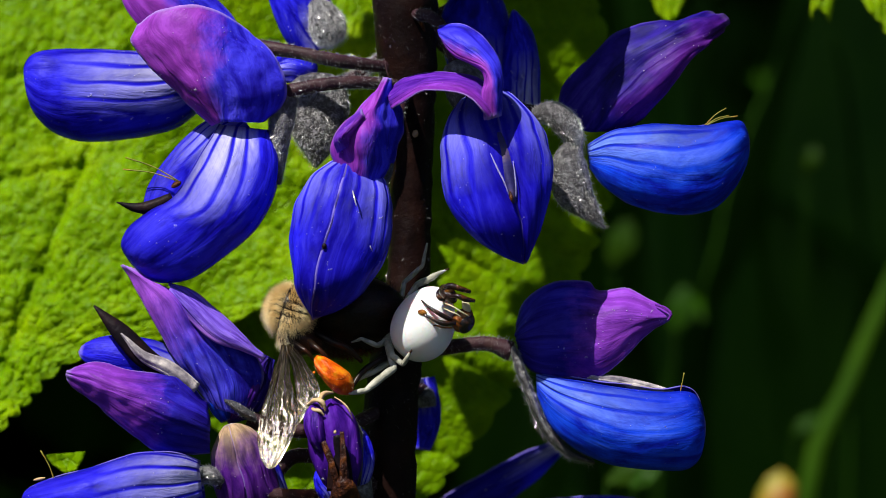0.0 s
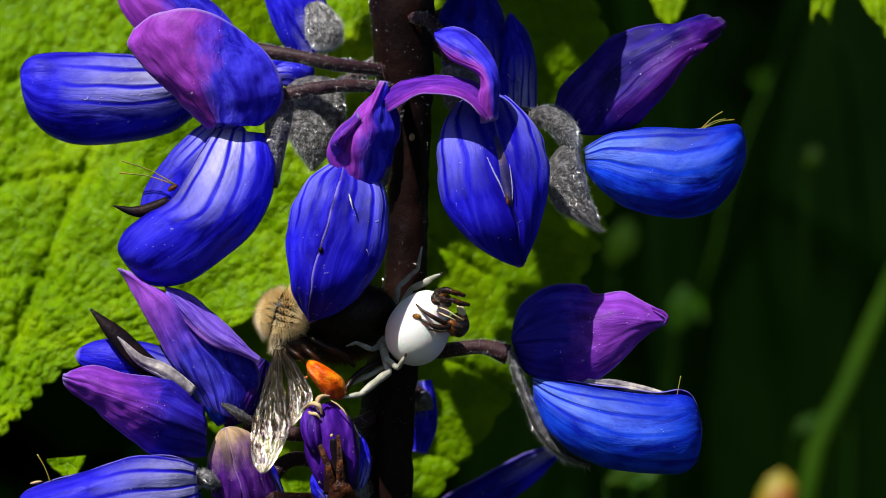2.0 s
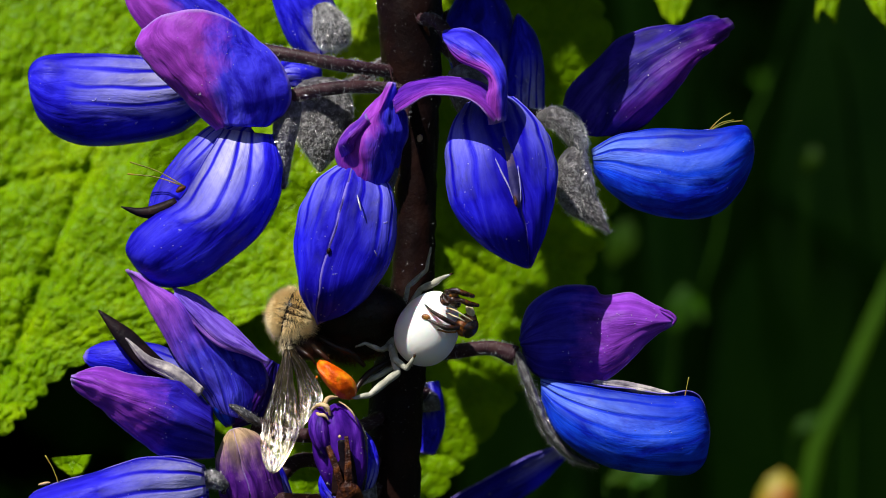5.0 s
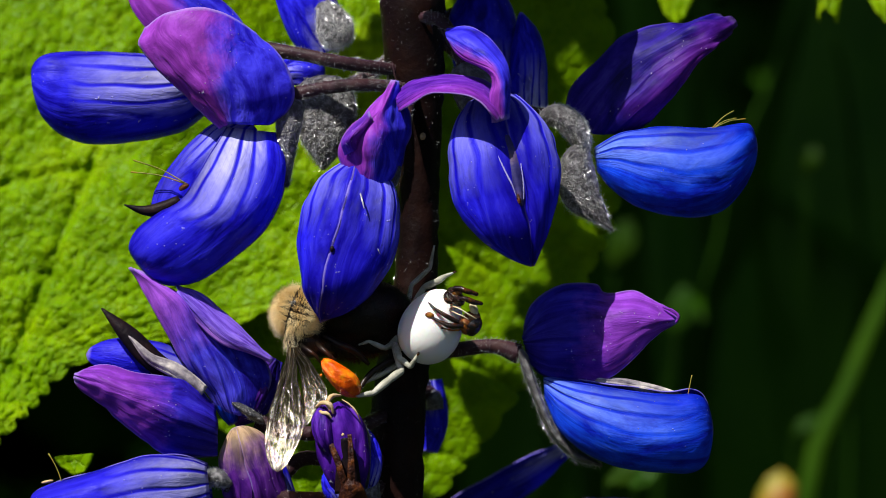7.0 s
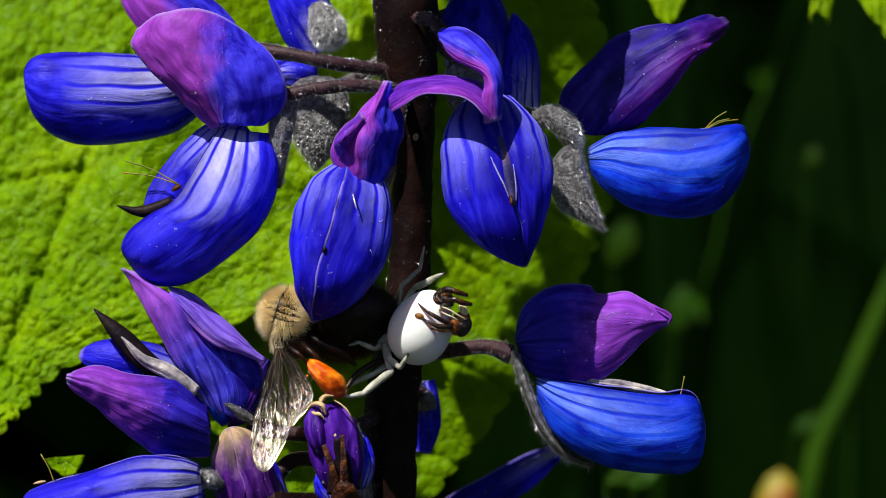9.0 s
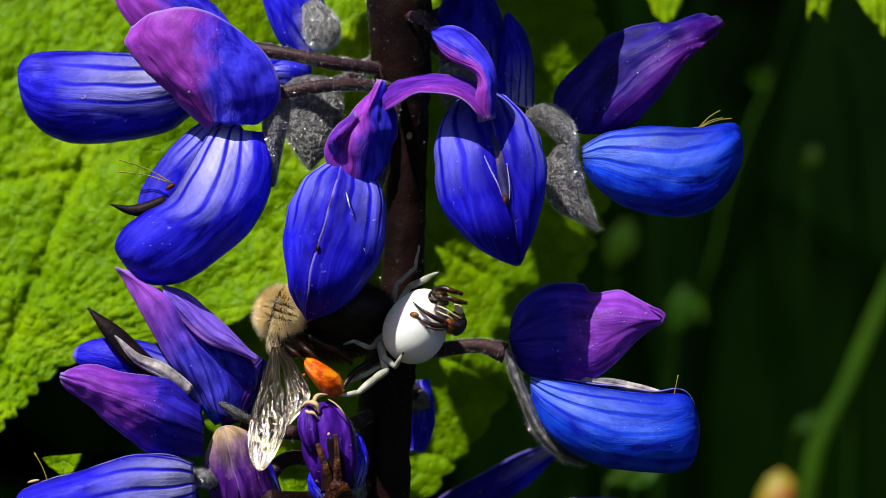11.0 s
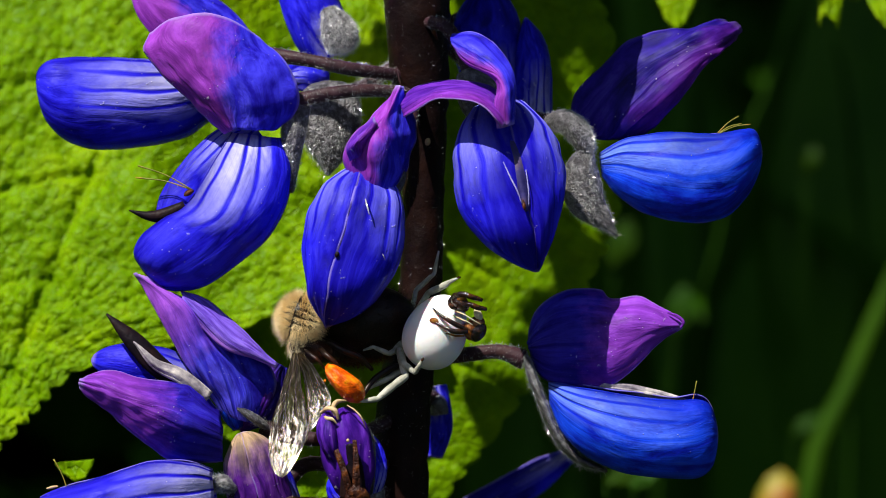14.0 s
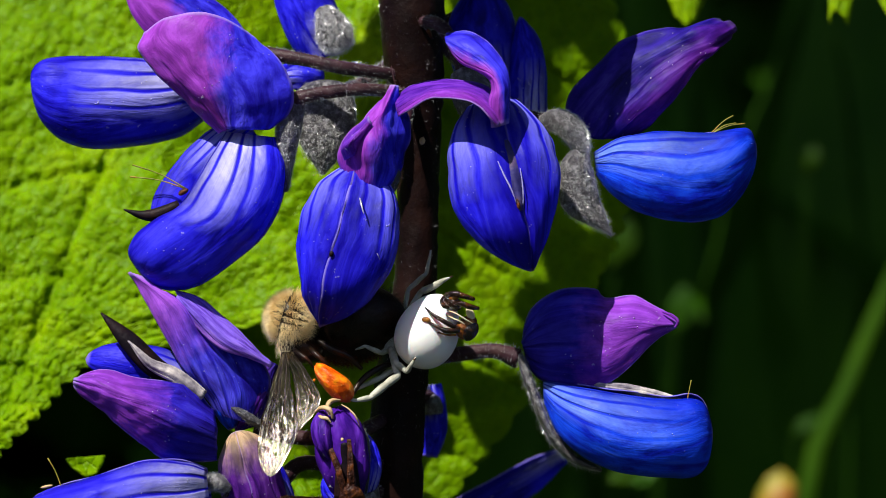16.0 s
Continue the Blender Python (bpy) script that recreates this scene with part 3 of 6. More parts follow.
def broad_leaf(parent, spine, left, right, face, rib, n, m, tooth=0.9, cells=0.85, depth=0.48, seed=0):
    """A toothed leaf with a quilted surface: domes between a net of sunken veins, a midrib and side veins."""
    c = smooth_rows(spine, n)
    wl, wr = smooth_rows(left, n)[:, 0], smooth_rows(right, n)[:, 0]
    t = unit(np.gradient(c, axis=0))
    f = unit(np.asarray(face, float))
    across = unit(np.cross(t, np.broadcast_to(f, t.shape)))
    normal = np.cross(across, t)
    length = np.linalg.norm(np.diff(c, axis=0), axis=1).sum()
    verts = []
    for i in range(n + 1):
        s = i / n
        q0 = s * length / 2.3 + 0.6 * noise.noise(Vector((s * length * 0.2, seed, 0)))
        saw = abs(math.sin(math.pi * q0)) ** 0.7 + 0.35 * noise.noise(Vector((s * length * 0.5, seed, 4)))
        for j in range(m + 1):
            a = 2 * j / m - 1
            w = (wl[i] if a < 0 else wr[i])
            w = w + tooth * (saw - 0.5) * abs(a) ** 8
            p = c[i] + across[i] * a * w
            q = Vector((a * w * cells, s * length * cells, seed * 11.0))
            q2 = q + Vector(noise.noise_vector(q * 0.8)) * 0.45
            dist, _ = noise.voronoi(q2)
            dome = min(1.0, (dist[1] - dist[0]) * 1.7)
            dome = math.sin(dome * math.pi / 2)
            # side veins leave the midrib at a slant
            lane = abs(((s * length - abs(a * w) * 0.55) / 11.0 + 0.5) % 1.0 - 0.5) * 11.0
            vein = math.exp(-(lane / 0.5) ** 2) + math.exp(-(a * w / 0.7) ** 2) * 1.3
            h = depth * dome - 0.45 * vein + 1.6 * noise.noise(q * 0.10) + 0.5 * noise.noise(q * 0.35)
            h += abs(a) * 0.12 * w * 0.35
            verts.append(p + normal[i] * h)
    ob = mesh_object("leaf", verts, grid_faces(n, m), LEAF, parent, rib, thick=0.25)
    return ob


def leafy_plant():
    ob = thing("broad_leaved_plant", (-103.1, 60, -524.02), "bright green plant with wrinkled toothed leaves behind the lupin", "leafy plant")
    a = broad_leaf(ob, [(-17.68, 42, 52.41), (-25.71, 33, 31.77), (-34.49, 25, 10), (-41.45, 19, -8.63), (-46.82, 15, -21.91)],
                   [3.06, 15.31, 21.94, 26.53, 28.57, 21.43, 6.63, 3.16, 0.31], [3.06, 13.27, 21.43, 23.47, 23.47, 19.39, 13.27, 6.63, 0.31], (0.0, -1, 0.45), "sunlit yellow-green toothed leaf", 250, 190, seed=1)
    b = broad_leaf(ob, [(2.62, 34, 48.7), (-1.35, 32, 29.4), (-3.58, 30, 7.9), (-4.7, 29, -11.1), (-5.26, 28, -29)],
                   [3.06, 16.84, 21.43, 13.27, 0.51], [3.06, 20.41, 26.53, 22.5, 9.5], (0.3, -1, 0.0), "yellow-green toothed leaf dappled with shade", 230, 180, seed=2, depth=0.2, cells=0.6)
    c = broad_leaf(ob, [(2.13, 48, 45.04), (17.42, 46, 39.78), (32.62, 45, 36.14), (48.02, 46, 33.01), (60.13, 48, 29.65)],
                   [3.06, 13.27, 15.31, 11.22, 0.41], [3.06, 7.65, 8.67, 6.63, 0.41], (0.0, -1, 0.3), "toothed leaf mostly in shade", 150, 90, seed=3)
    loft("leaf", ob, LEAF, [[(-36.77, 8, -19.12), (-36.14, 8, -19.96), (-34.89, 8, -20.9)], [(-35.31, 9, -19.02), (-35.1, 9, -20.02), (-34.64, 8.6, -20.84)], [(-33.1, 8, -18.8), (-33.42, 8, -19.59), (-34.05, 8, -20.48)]], "small lit leaf tip", wave=0.15, n=14, m=12, thick=0.25)
    loft("leaf", ob, LEAF, [[(-16.77, 14, -20.24), (-15.07, 12, -23.29), (-12.86, 10, -27.36)], [(-13.65, 16, -19.29), (-11.96, 14, -22.91), (-10.56, 12, -27.01)], [(-9.83, 14, -19.17), (-8.44, 12, -22.76), (-7.59, 10, -26.84)]], "lit leaf low behind the buds", wave=0.4, n=30, m=30, thick=0.25)
    for tip in ([[(19.54, 42, 31.47), (20.59, 40, 27.23), (21.97, 39, 24.16)], [(22.39, 41, 31.37), (22.87, 39.6, 26.63), (22.99, 38.8, 23.11)], [(26.52, 42, 31.47), (25.5, 40, 27.23), (23.98, 39, 23.93)]],
                [[(36.99, 42, 30.88), (37.47, 40, 26.66), (37.59, 39, 23.35)], [(38.71, 41.8, 30.87), (38.38, 39.9, 27.23), (38.17, 39, 24.62)], [(41.06, 42, 30.88), (40.13, 40, 26.66), (39.55, 39, 23.23)]],
                [[(41.06, 42, 30.88), (42.33, 40, 26.66), (43.59, 39, 24.04)], [(44.53, 41.8, 30.87), (44.4, 39.9, 26.07), (44.62, 39, 23.12)], [(48.04, 42, 30.88), (46.61, 40, 25.5), (45.43, 39, 21.62)]]):
        loft("leaf", ob, LEAF, tip, "lit tip of a toothed leaf", wave=0.15, seed=8, n=24, m=20, thick=0.25, frill=0.15)
    stems = [((-17.68, 42, 52.41), a), ((2.62, 34, 48.7), b), ((2.13, 48, 45.04), c)]
    for top, leaf in stems:
        tube("leaf_stalk", ob, BLADE, [(-103.1, 60, -524.02), (-103.45, 70, -349.8), (-102.37, 80, -165.38), (-91.69, 84, 9.21), (-53.97, 76, 76.8), top], [2.4, 2.3, 2.2, 2.0, 1.5, 0.9], n=40, m=8)
    return ob


leafy = leafy_plant()

# ---- the lupin ----
STEM_LINE = [(-4.29, 0, -564.23), (-4.8, 0, -232.6), (-5.1, 0, -54.03), (-5.05, 0, -28.52), (-4.8, 0, -16.28), (-4.23, 0, -10.15), (-3.21, 0, -3.01), (-2.91, 0, 4.64), (-2.91, 0, 11.79), (-3.32, 0, 18.93), (-3.47, 0, 26.58), (-3.67, 0, 48.01), (-3.88, 0, 73.52), (-3.98, 0, 114.34)]
lupin = thing("lupin", (-4.29, 0, -599.95), "blue and violet flowering lupin spike on a dark hairy stem", "flower")


def lupin_stem():
    v, f, uv = tube_points(STEM_LINE, [3.16, 2.96, 2.65, 2.55, 2.45, 2.35, 1.99, 1.89, 2.14, 2.81, 2.96, 2.35, 1.73, 0.51], n=110, m=22, rough=0.10)
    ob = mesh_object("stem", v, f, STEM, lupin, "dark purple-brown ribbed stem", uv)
    near = [q for q in f if len(q) == 4 and -26 < v[q[0]][2] < 30]
    blob("egg_speck", ob, TAN, (-2.48, -2.1, 10.34), (0.2, 0, 1), 0.26, 0.2, 0.34, "tiny pale speck stuck to the stem")
    tube("bract", ob, STALK, [(-5.26, -2.6, 17.04), (-5.15, -3.1, 16.61), (-4.95, -3.2, 15.6), (-4.6, -3, 14.6)], [0.05, 0.15, 0.15, 0.10], "dry pale bract", n=12, flat=0.5)
    tube("scar", ob, DRY, [(-2.33, -2.7, 20.78), (-1.92, -2.9, 20.16), (-1.62, -2.7, 19.47)], [0.10, 0.20, 0.10], "orange scar where a stalk leaves", n=8)
    hairs("stem_hairs", ob, HAIR, [(v, near)], 2300, 0.24, 0.015, 0.45, seed=3, label="short pale hairs")


def flower(stalk, radii, cup, cup_left, cup_right, label, cup_bulge=1.6, face=(0, -1, 0), fuzz=700, seed=0, hair=0.55):
    """The hairy calyx of one flower with its stalk; petals are hung on it."""
    v, f, uv = shell_points(cup, cup_left, cup_right, face, cup_bulge, arc=(-178, 178), n=16, m=24, tip=0.0, base=0.15, wave=0.1, seed=seed)
    ob = mesh_object("flower", v, f, CALYX, lupin, label, uv, thick=0.15)
    sv, sf, suv = tube_points(stalk, radii, n=18, m=10, rough=0.08)
    st = mesh_object("stalk", sv, sf, STALK, ob, "thin hairy purple flower stalk", suv)
    if fuzz:
        hairs("hairs", ob, HAIR, [(v, f)], fuzz * 6, hair * 0.75, 0.019, 0.8, 0.05, seed=seed + 1, label="silvery felt of fine hairs", bend=0.3, flow=np.asarray(cup[-1], float) - np.asarray(cup[0], float))
        hairs("hairs", st, HAIR, [(sv, sf)], int(fuzz * 2.6), hair * 0.45, 0.02, 0.4, seed=seed + 2, label="short white hairs")
    return ob


def side_wings(fl, material, spine, left, right, bulge, gap=1.2, face=(0, -1, 0.1), lift=0.0, seed=0, far=None, tip=0.0, **more):
    """The two wing petals of a flower seen from its side: cheeks that meet along their rims."""
    f = np.asarray(face, float)
    shell("wing_petal", fl, material, spine, left, right, face, bulge, seed=seed, tip=tip, **more)
    back = np.asarray(spine, float) - unit(f) * gap + np.array([0, 0, lift])
    shell("wing_petal", fl, far or material, back, right, left, -f, bulge, seed=seed + 1, tip=tip, **more)


def cheek_wings(fl, material, top, bottom, bulge, gap=1.2, lift=0.0, seed=0, wave=0.14, n=48, m=30, rim=0.25):
    """Two wing petals seen from the side, drawn between their upper and lower edges: cheeks that meet along their rims."""
    end = 0.93
    for side in (1, -1):
        shift = np.array([0, 0, 0]) if side > 0 else np.array([0.0, gap, lift])
        at = np.array([0.5 * w + 0.5 * math.sin(w * math.pi / 2) for w in np.linspace(0, 1, n + 1)])
        a, b = smooth_rows(np.asarray(top, float) + shift, n, at), smooth_rows(np.asarray(bottom, float) + shift, n, at)
        fat = smooth_rows(bulge, n, at)[:, 0]
        verts, uvs = [], []
        for i, u in enumerate(at):
            close = math.sqrt(max(0.0, 1 - max(0.0, (u - end) / (1 - end)) ** 2))
            mid, half = (a[i] + b[i]) / 2, (a[i] - b[i]) / 2
            for j in range(m + 1):
                w = radians(-97 + 194 * j / m)
                p = mid + half * math.sin(w) * (0.35 + 0.65 * close)
                q = Vector(p * 0.22) + Vector((seed * 7.3, seed * 3.1, side))
                fold = 1 - 2.2 * abs(noise.noise(Vector((w * 3.2 + seed * 3.7, u * 2.0, seed * 1.9)) + Vector((noise.noise(q * 1.4) * 0.8, 0, 0))))
                out = fat[i] * math.cos(w) * (0.3 + 0.7 * close) + 0.09 * math.sin(w * 6 + seed + 1.3 * u) * (1 - 0.7 * u)
                out += wave * (0.7 * fold + 2.0 * noise.noise(q) + 0.7 * noise.noise(q * 3.3))
                p = p + np.array([0, -side * out, 0]) + np.array([0, 0, rim * 0.5 * noise.noise(q * 2.1)]) * abs(math.sin(w)) ** 5
                verts.append(p)
                uvs.append((u, j / m))
        faces = grid_faces(n, m) if side < 0 else [g[::-1] for g in grid_faces(n, m)]
        mesh_object("wing_petal", verts, faces, material, fl, "", uvs, thick=0.12)


def front_wings(fl, material, spine, left, right, face, bulge, seed=0, tip=0.0, base=0.0, seam=0.45):
    """The two wing petals seen end on: halves of a boat that meet in a seam."""
    shell("wing_petal", fl, material, spine, left, right, face, bulge, arc=(-118, 1), seam=seam, seed=seed, tip=tip, base=base, n=40, m=22, flip=False, wave=0.3, flute=0.05)
    shell("wing_petal", fl, material, spine, left, right, face, bulge, arc=(-1, 118), seam=seam, seed=seed, tip=tip, base=base, n=40, m=22, flip=True, wave=0.3, flute=0.05)


def stamens(fl, ends, start, label="yellow-green stamens"):
    for e in ends:
        mid = (np.asarray(start, float) + np.asarray(e, float)) / 2 + np.array([0.05, 0, 0.25])
        tube("stamen", fl, STAMEN, [start, mid, e], [0.07, 0.05, 0.07], label, n=8, m=6)


def lupin_flowers():
    # upper whorl: the flower that points sideways and back
    f = flower([(-3.6, -0.4, 16.2), (-9.26, -4, 16.76), (-13.29, -4, 17.57), (-17.38, -3, 18.23)], [0.56, 0.61, 0.61, 0.71],
               [(-16.93, -2, 17.79), (-18.95, -2, 16.27), (-21.49, -2, 14.75)], [1.02, 2.30, 2.81], [1.02, 2.04, 2.55], "violet-blue flower with horizontal wing petals", seed=10)
    cheek_wings(f, BLUE, [(-22.07, -1, 17.14), (-24.56, -1.6, 17.46), (-27.05, -2.1, 17.63), (-29.55, -2.5, 17.76), (-32.03, -2.9, 17.84), (-34.12, -3.2, 17.82), (-35.61, -3.4, 17.65), (-36.61, -3.5, 17.25), (-37.21, -3.5, 16.59), (-37.38, -3.4, 15.79)],
                [(-22.32, -1, 12.25), (-24.31, -1.6, 10.81), (-26.8, -2.1, 10.18), (-29.55, -2.5, 9.82), (-32.14, -2.9, 9.65), (-33.82, -3.2, 10.04), (-35.31, -3.4, 10.85), (-36.36, -3.5, 11.95), (-36.91, -3.5, 13.26), (-37.18, -3.4, 14.28)], [1.2, 2.2, 2.8, 3.0, 3.0, 2.9, 2.6, 2.0, 1.3, 0.6], seed=1)
    shell("banner", f, BANNER, [(-18.89, 1, 16.43), (-21.74, 1.5, 19.54), (-25.33, 1.5, 22.1), (-29.13, 1, 24.88)], [2.04, 2.81, 3.06, 2.55], [2.04, 3.06, 3.06, 2.55], (0, -1, 0.2), 1.2, arc=(-70, 70), tip=0.35, seed=3, flip=True)
    # the one beside it that hangs towards the viewer
    f = flower([(-3.4, -0.6, 14.6), (-7.2, -6, 14.75), (-10.66, -7, 14.5), (-14.15, -7, 13.75)], [0.56, 0.56, 0.61, 0.71],
               [(-13.6, -6, 14.05), (-14.18, -6.5, 12.03), (-14.41, -6.8, 9.77), (-14.5, -6, 5.95)], [0.9, 1.1, 0.9, 0.2], [0.9, 1.1, 0.9, 0.2], "violet and blue flower with drooping striped wing petals", seed=20)
    cheek_wings(f, BLUE, [(-19.73, -7, 10.91), (-21.03, -8.4, 8.73), (-22.21, -9.2, 6.58), (-23.51, -9.6, 4.59), (-25.48, -9.6, 3.41), (-27.27, -9.5, 2.03), (-28.07, -9.4, 0.54), (-27.81, -9, -0.69)],
                [(-15.25, -7, 10.41), (-14.53, -8.4, 7.49), (-14.99, -9.2, 4.6), (-16.25, -9.6, 2.12), (-18.37, -9.6, 0.05), (-20.85, -9.5, -1.83), (-23.18, -9.4, -2.87), (-25.83, -9, -2.82)], [0.8, 2.2, 3.0, 3.2, 3.0, 2.7, 2.0, 0.8], gap=2.4, seed=5)
    far = shell("wing_petal", f, BLUE, [(-17.76, -5, 11.34), (-20.7, -6, 9.05), (-23.62, -7, 5.53), (-25.77, -8, 2.04)], [1.53, 2.30, 2.30, 1.53], [1.53, 2.04, 2.04, 1.53], (0, -1, 0.1), 1.0, seed=6)
    loft("banner", f, BANNER, [
        [(-20.15, -8.1, 10.97), (-22.29, -8.1, 12.71), (-24.5, -8.4, 14.93), (-26.46, -8.6, 16.9), (-27.5, -8.6, 18.29), (-26.95, -8.2, 19.7)],
        [(-19.68, -9.2, 11.03), (-21.33, -9.7, 13.28), (-22.99, -9.9, 15.59), (-24.48, -9.8, 17.57), (-25.3, -9.4, 19.23), (-24.46, -8.9, 20.79)],
        [(-19.14, -9.9, 11.1), (-19.99, -10.5, 13.59), (-20.47, -10.6, 16.04), (-20.89, -10.3, 18.18), (-21.18, -9.7, 19.9), (-21.48, -9, 21.28)],
        [(-17.48, -9.6, 11.11), (-16.97, -10, 13.27), (-17.16, -10.1, 15.58), (-17.67, -9.8, 17.42), (-18, -9.3, 18.84), (-18.23, -8.7, 20.06)],
        [(-15.6, -7.8, 11.28), (-13.99, -8.2, 12.85), (-13.78, -8.6, 14.42), (-14.27, -8.6, 16.11), (-14.97, -8.6, 17.1), (-16.07, -8.4, 18.3)]], wave=0.22, seed=7, flip=True)
    tube("keel", f, KEEL, [(-23.77, -8.2, 4.52), (-25.49, -8.4, 3.72), (-26.96, -8.6, 3.62), (-28.62, -8.8, 4.11)], [0.5, 0.62, 0.42, 0.05], "black pointed keel tip", n=14)
    stamens(f, [(-27.81, -9, 8.02), (-28.06, -8.5, 6.99)], (-23.02, -9.5, 5.88))
    blob("anther", f, DRY, (-23.25, -10.4, 5.61), (1, 0, 0.6), 0.25, 0.25, 0.5, "orange-brown anther", lump=0.4)
    # the front flower with a folded violet banner
    f = flower([(-3.49, -2.4, 14.22), (-3.96, -5, 12.09), (-4.67, -8, 9.49), (-5.64, -9, 7.47)], [0.51, 0.56, 0.61, 0.71],
               [(-5.16, -8, 8.49), (-6.14, -9, 6.98), (-7.11, -9.5, 5.48)], [1.02, 1.73, 1.53], [1.02, 1.73, 1.53], "front violet-blue flower with a closed boat of wing petals", seed=30, fuzz=250)
    front_wings(f, BOAT, [(-8.01, -9.1, 7.07), (-8.48, -10.1, 4.98), (-9.05, -10.9, 2.75), (-9.77, -11.2, 0.54), (-10.41, -11.2, -1.92), (-10.92, -10.8, -4.13), (-11.24, -10.1, -5.92)],
                [2.55, 4.08, 4.69, 5.00, 4.23, 2.81, 0.26], [1.94, 3.42, 3.98, 3.67, 2.76, 1.63, 0.20], (-0.1, -1, 0.12), [1.6, 2.8, 3.2, 3.2, 2.8, 1.8, 0.5], seed=9, seam=-0.3)
    loft("banner", f, BANNER, [
        [(-8.79, -9.6, 5.88), (-9.22, -10.2, 7.44), (-9.7, -10.6, 9.15), (-9.06, -10.6, 10.78), (-7.35, -10, 12.38), (-5.15, -8.6, 14.77)],
        [(-7.96, -11, 5.46), (-8.13, -12, 7.4), (-8.41, -12.4, 9.34), (-7.64, -12, 10.73), (-6.34, -11, 12.34), (-5.05, -9, 14.9)],
        [(-6.82, -11.6, 5.35), (-6.65, -12.6, 7.38), (-6.55, -12.8, 9.33), (-6.31, -12.2, 11.06), (-5.7, -11, 12.83), (-4.95, -9, 14.95)],
        [(-5.7, -11, 5.7), (-5.1, -11.4, 7.41), (-5.01, -11.2, 9.38), (-5.02, -10.8, 11.12), (-5.03, -10, 12.87), (-4.85, -8.8, 14.96)],
        [(-4.75, -9, 6.73), (-4.06, -9, 7.97), (-3.57, -8.8, 9.71), (-3.67, -8.6, 11.45), (-4.17, -8.4, 13.04), (-4.76, -8.2, 14.94)]], wave=0.3, seed=12, flip=True)
    loft("banner_fold", f, VIOLET, [
        [(-9.13, -11.5, 8.39), (-9.5, -12.2, 9.45), (-8.7, -12.6, 10.7), (-7.05, -12, 12.2)],
        [(-8.41, -12.6, 8.75), (-8.77, -13.4, 9.6), (-8.19, -13.4, 10.38), (-6.94, -12.6, 11.78)],
        [(-7.92, -12.4, 9.34), (-7.81, -13, 10.01), (-7.33, -12.8, 10.7), (-6.75, -12.4, 11.49)]], wave=0.1, seed=13, n=20, m=10)
    tube("petal_rim", f, RIM, [(-8.17, -12.4, 5.33), (-8.44, -13.2, 4.05), (-8.76, -14, 2.97), (-9.09, -14.2, 1.8)], [0.04, 0.12, 0.06, 0.03], "pale rim where the wing petals meet", n=16)
    tube("thread", f, HAIR, [(-7.78, -14, 5.01), (-7.62, -14.6, 4.42), (-7.42, -14.7, 3.64)], [0.05, 0.08, 0.04], "white thread stuck to the petals", n=10, m=6)
    tube("thread", f, HAIR, [(-6.42, -13.9, 0.54), (-6.23, -14, 0.15), (-6.08, -13.8, -0.24)], [0.02, 0.04, 0.02], "white thread stuck to the petals", n=8, m=6)
    blob("speck", f, KEEL, (-10.19, -14.6, 0.24), (0.3, 0, 1), 0.2, 0.14, 0.26, "dark spot on the seam", n=10, m=10, lump=0.4)
    # its neighbour with an arching banner
    f = flower([(-2.48, -2.4, 21.05), (-0.7, -5, 20.37), (0.8, -6, 17.55), (1.54, -7, 14.5)], [0.56, 0.61, 0.61, 0.71],
               [(0.8, -6, 16.55), (1.8, -6.5, 14.53), (3.29, -7, 12.51)], [0.92, 2.04, 2.04], [0.92, 1.73, 2.04], "violet-blue flower with a curled banner", seed=40, fuzz=250)
    front_wings(f, BOAT, [(4.16, -8.5, 12.79), (4.73, -10.5, 10.14), (5.34, -11.8, 7.4), (5.82, -12.3, 4.94), (6.31, -12.4, 2.49), (6.66, -12, 0.54), (6.97, -11.5, -0.98)],
                [2.04, 3.88, 4.08, 3.67, 2.55, 1.33, 0.20], [3.06, 4.90, 5.51, 5.51, 4.39, 2.65, 0.26], (0.1, -1, 0.12), [1.6, 2.8, 3.2, 3.2, 2.8, 1.8, 0.5], seed=14)
    loft("banner", f, VIOLET, [
        [(-4.77, -8, 13.95), (-3.37, -9, 14.9), (-1.43, -10, 15.44), (0.79, -11, 15.48), (2.74, -11.8, 14.85), (4.01, -12.6, 13.83), (4.88, -13.2, 12.49)],
        [(-4.64, -10, 12.97), (-3.24, -11.4, 13.79), (-1.32, -12.8, 14.41), (0.78, -14, 14.45), (2.52, -14.8, 13.82), (3.58, -15.4, 12.83), (4.45, -15.4, 11.66)],
        [(-4.42, -11.2, 12.13), (-3.02, -13.2, 12.83), (-1.26, -14.8, 13.53), (0.68, -16.2, 13.42), (2.21, -17, 12.75), (3.17, -17.2, 11.88), (3.95, -16.6, 11.04)]], wave=0.14, seed=15)
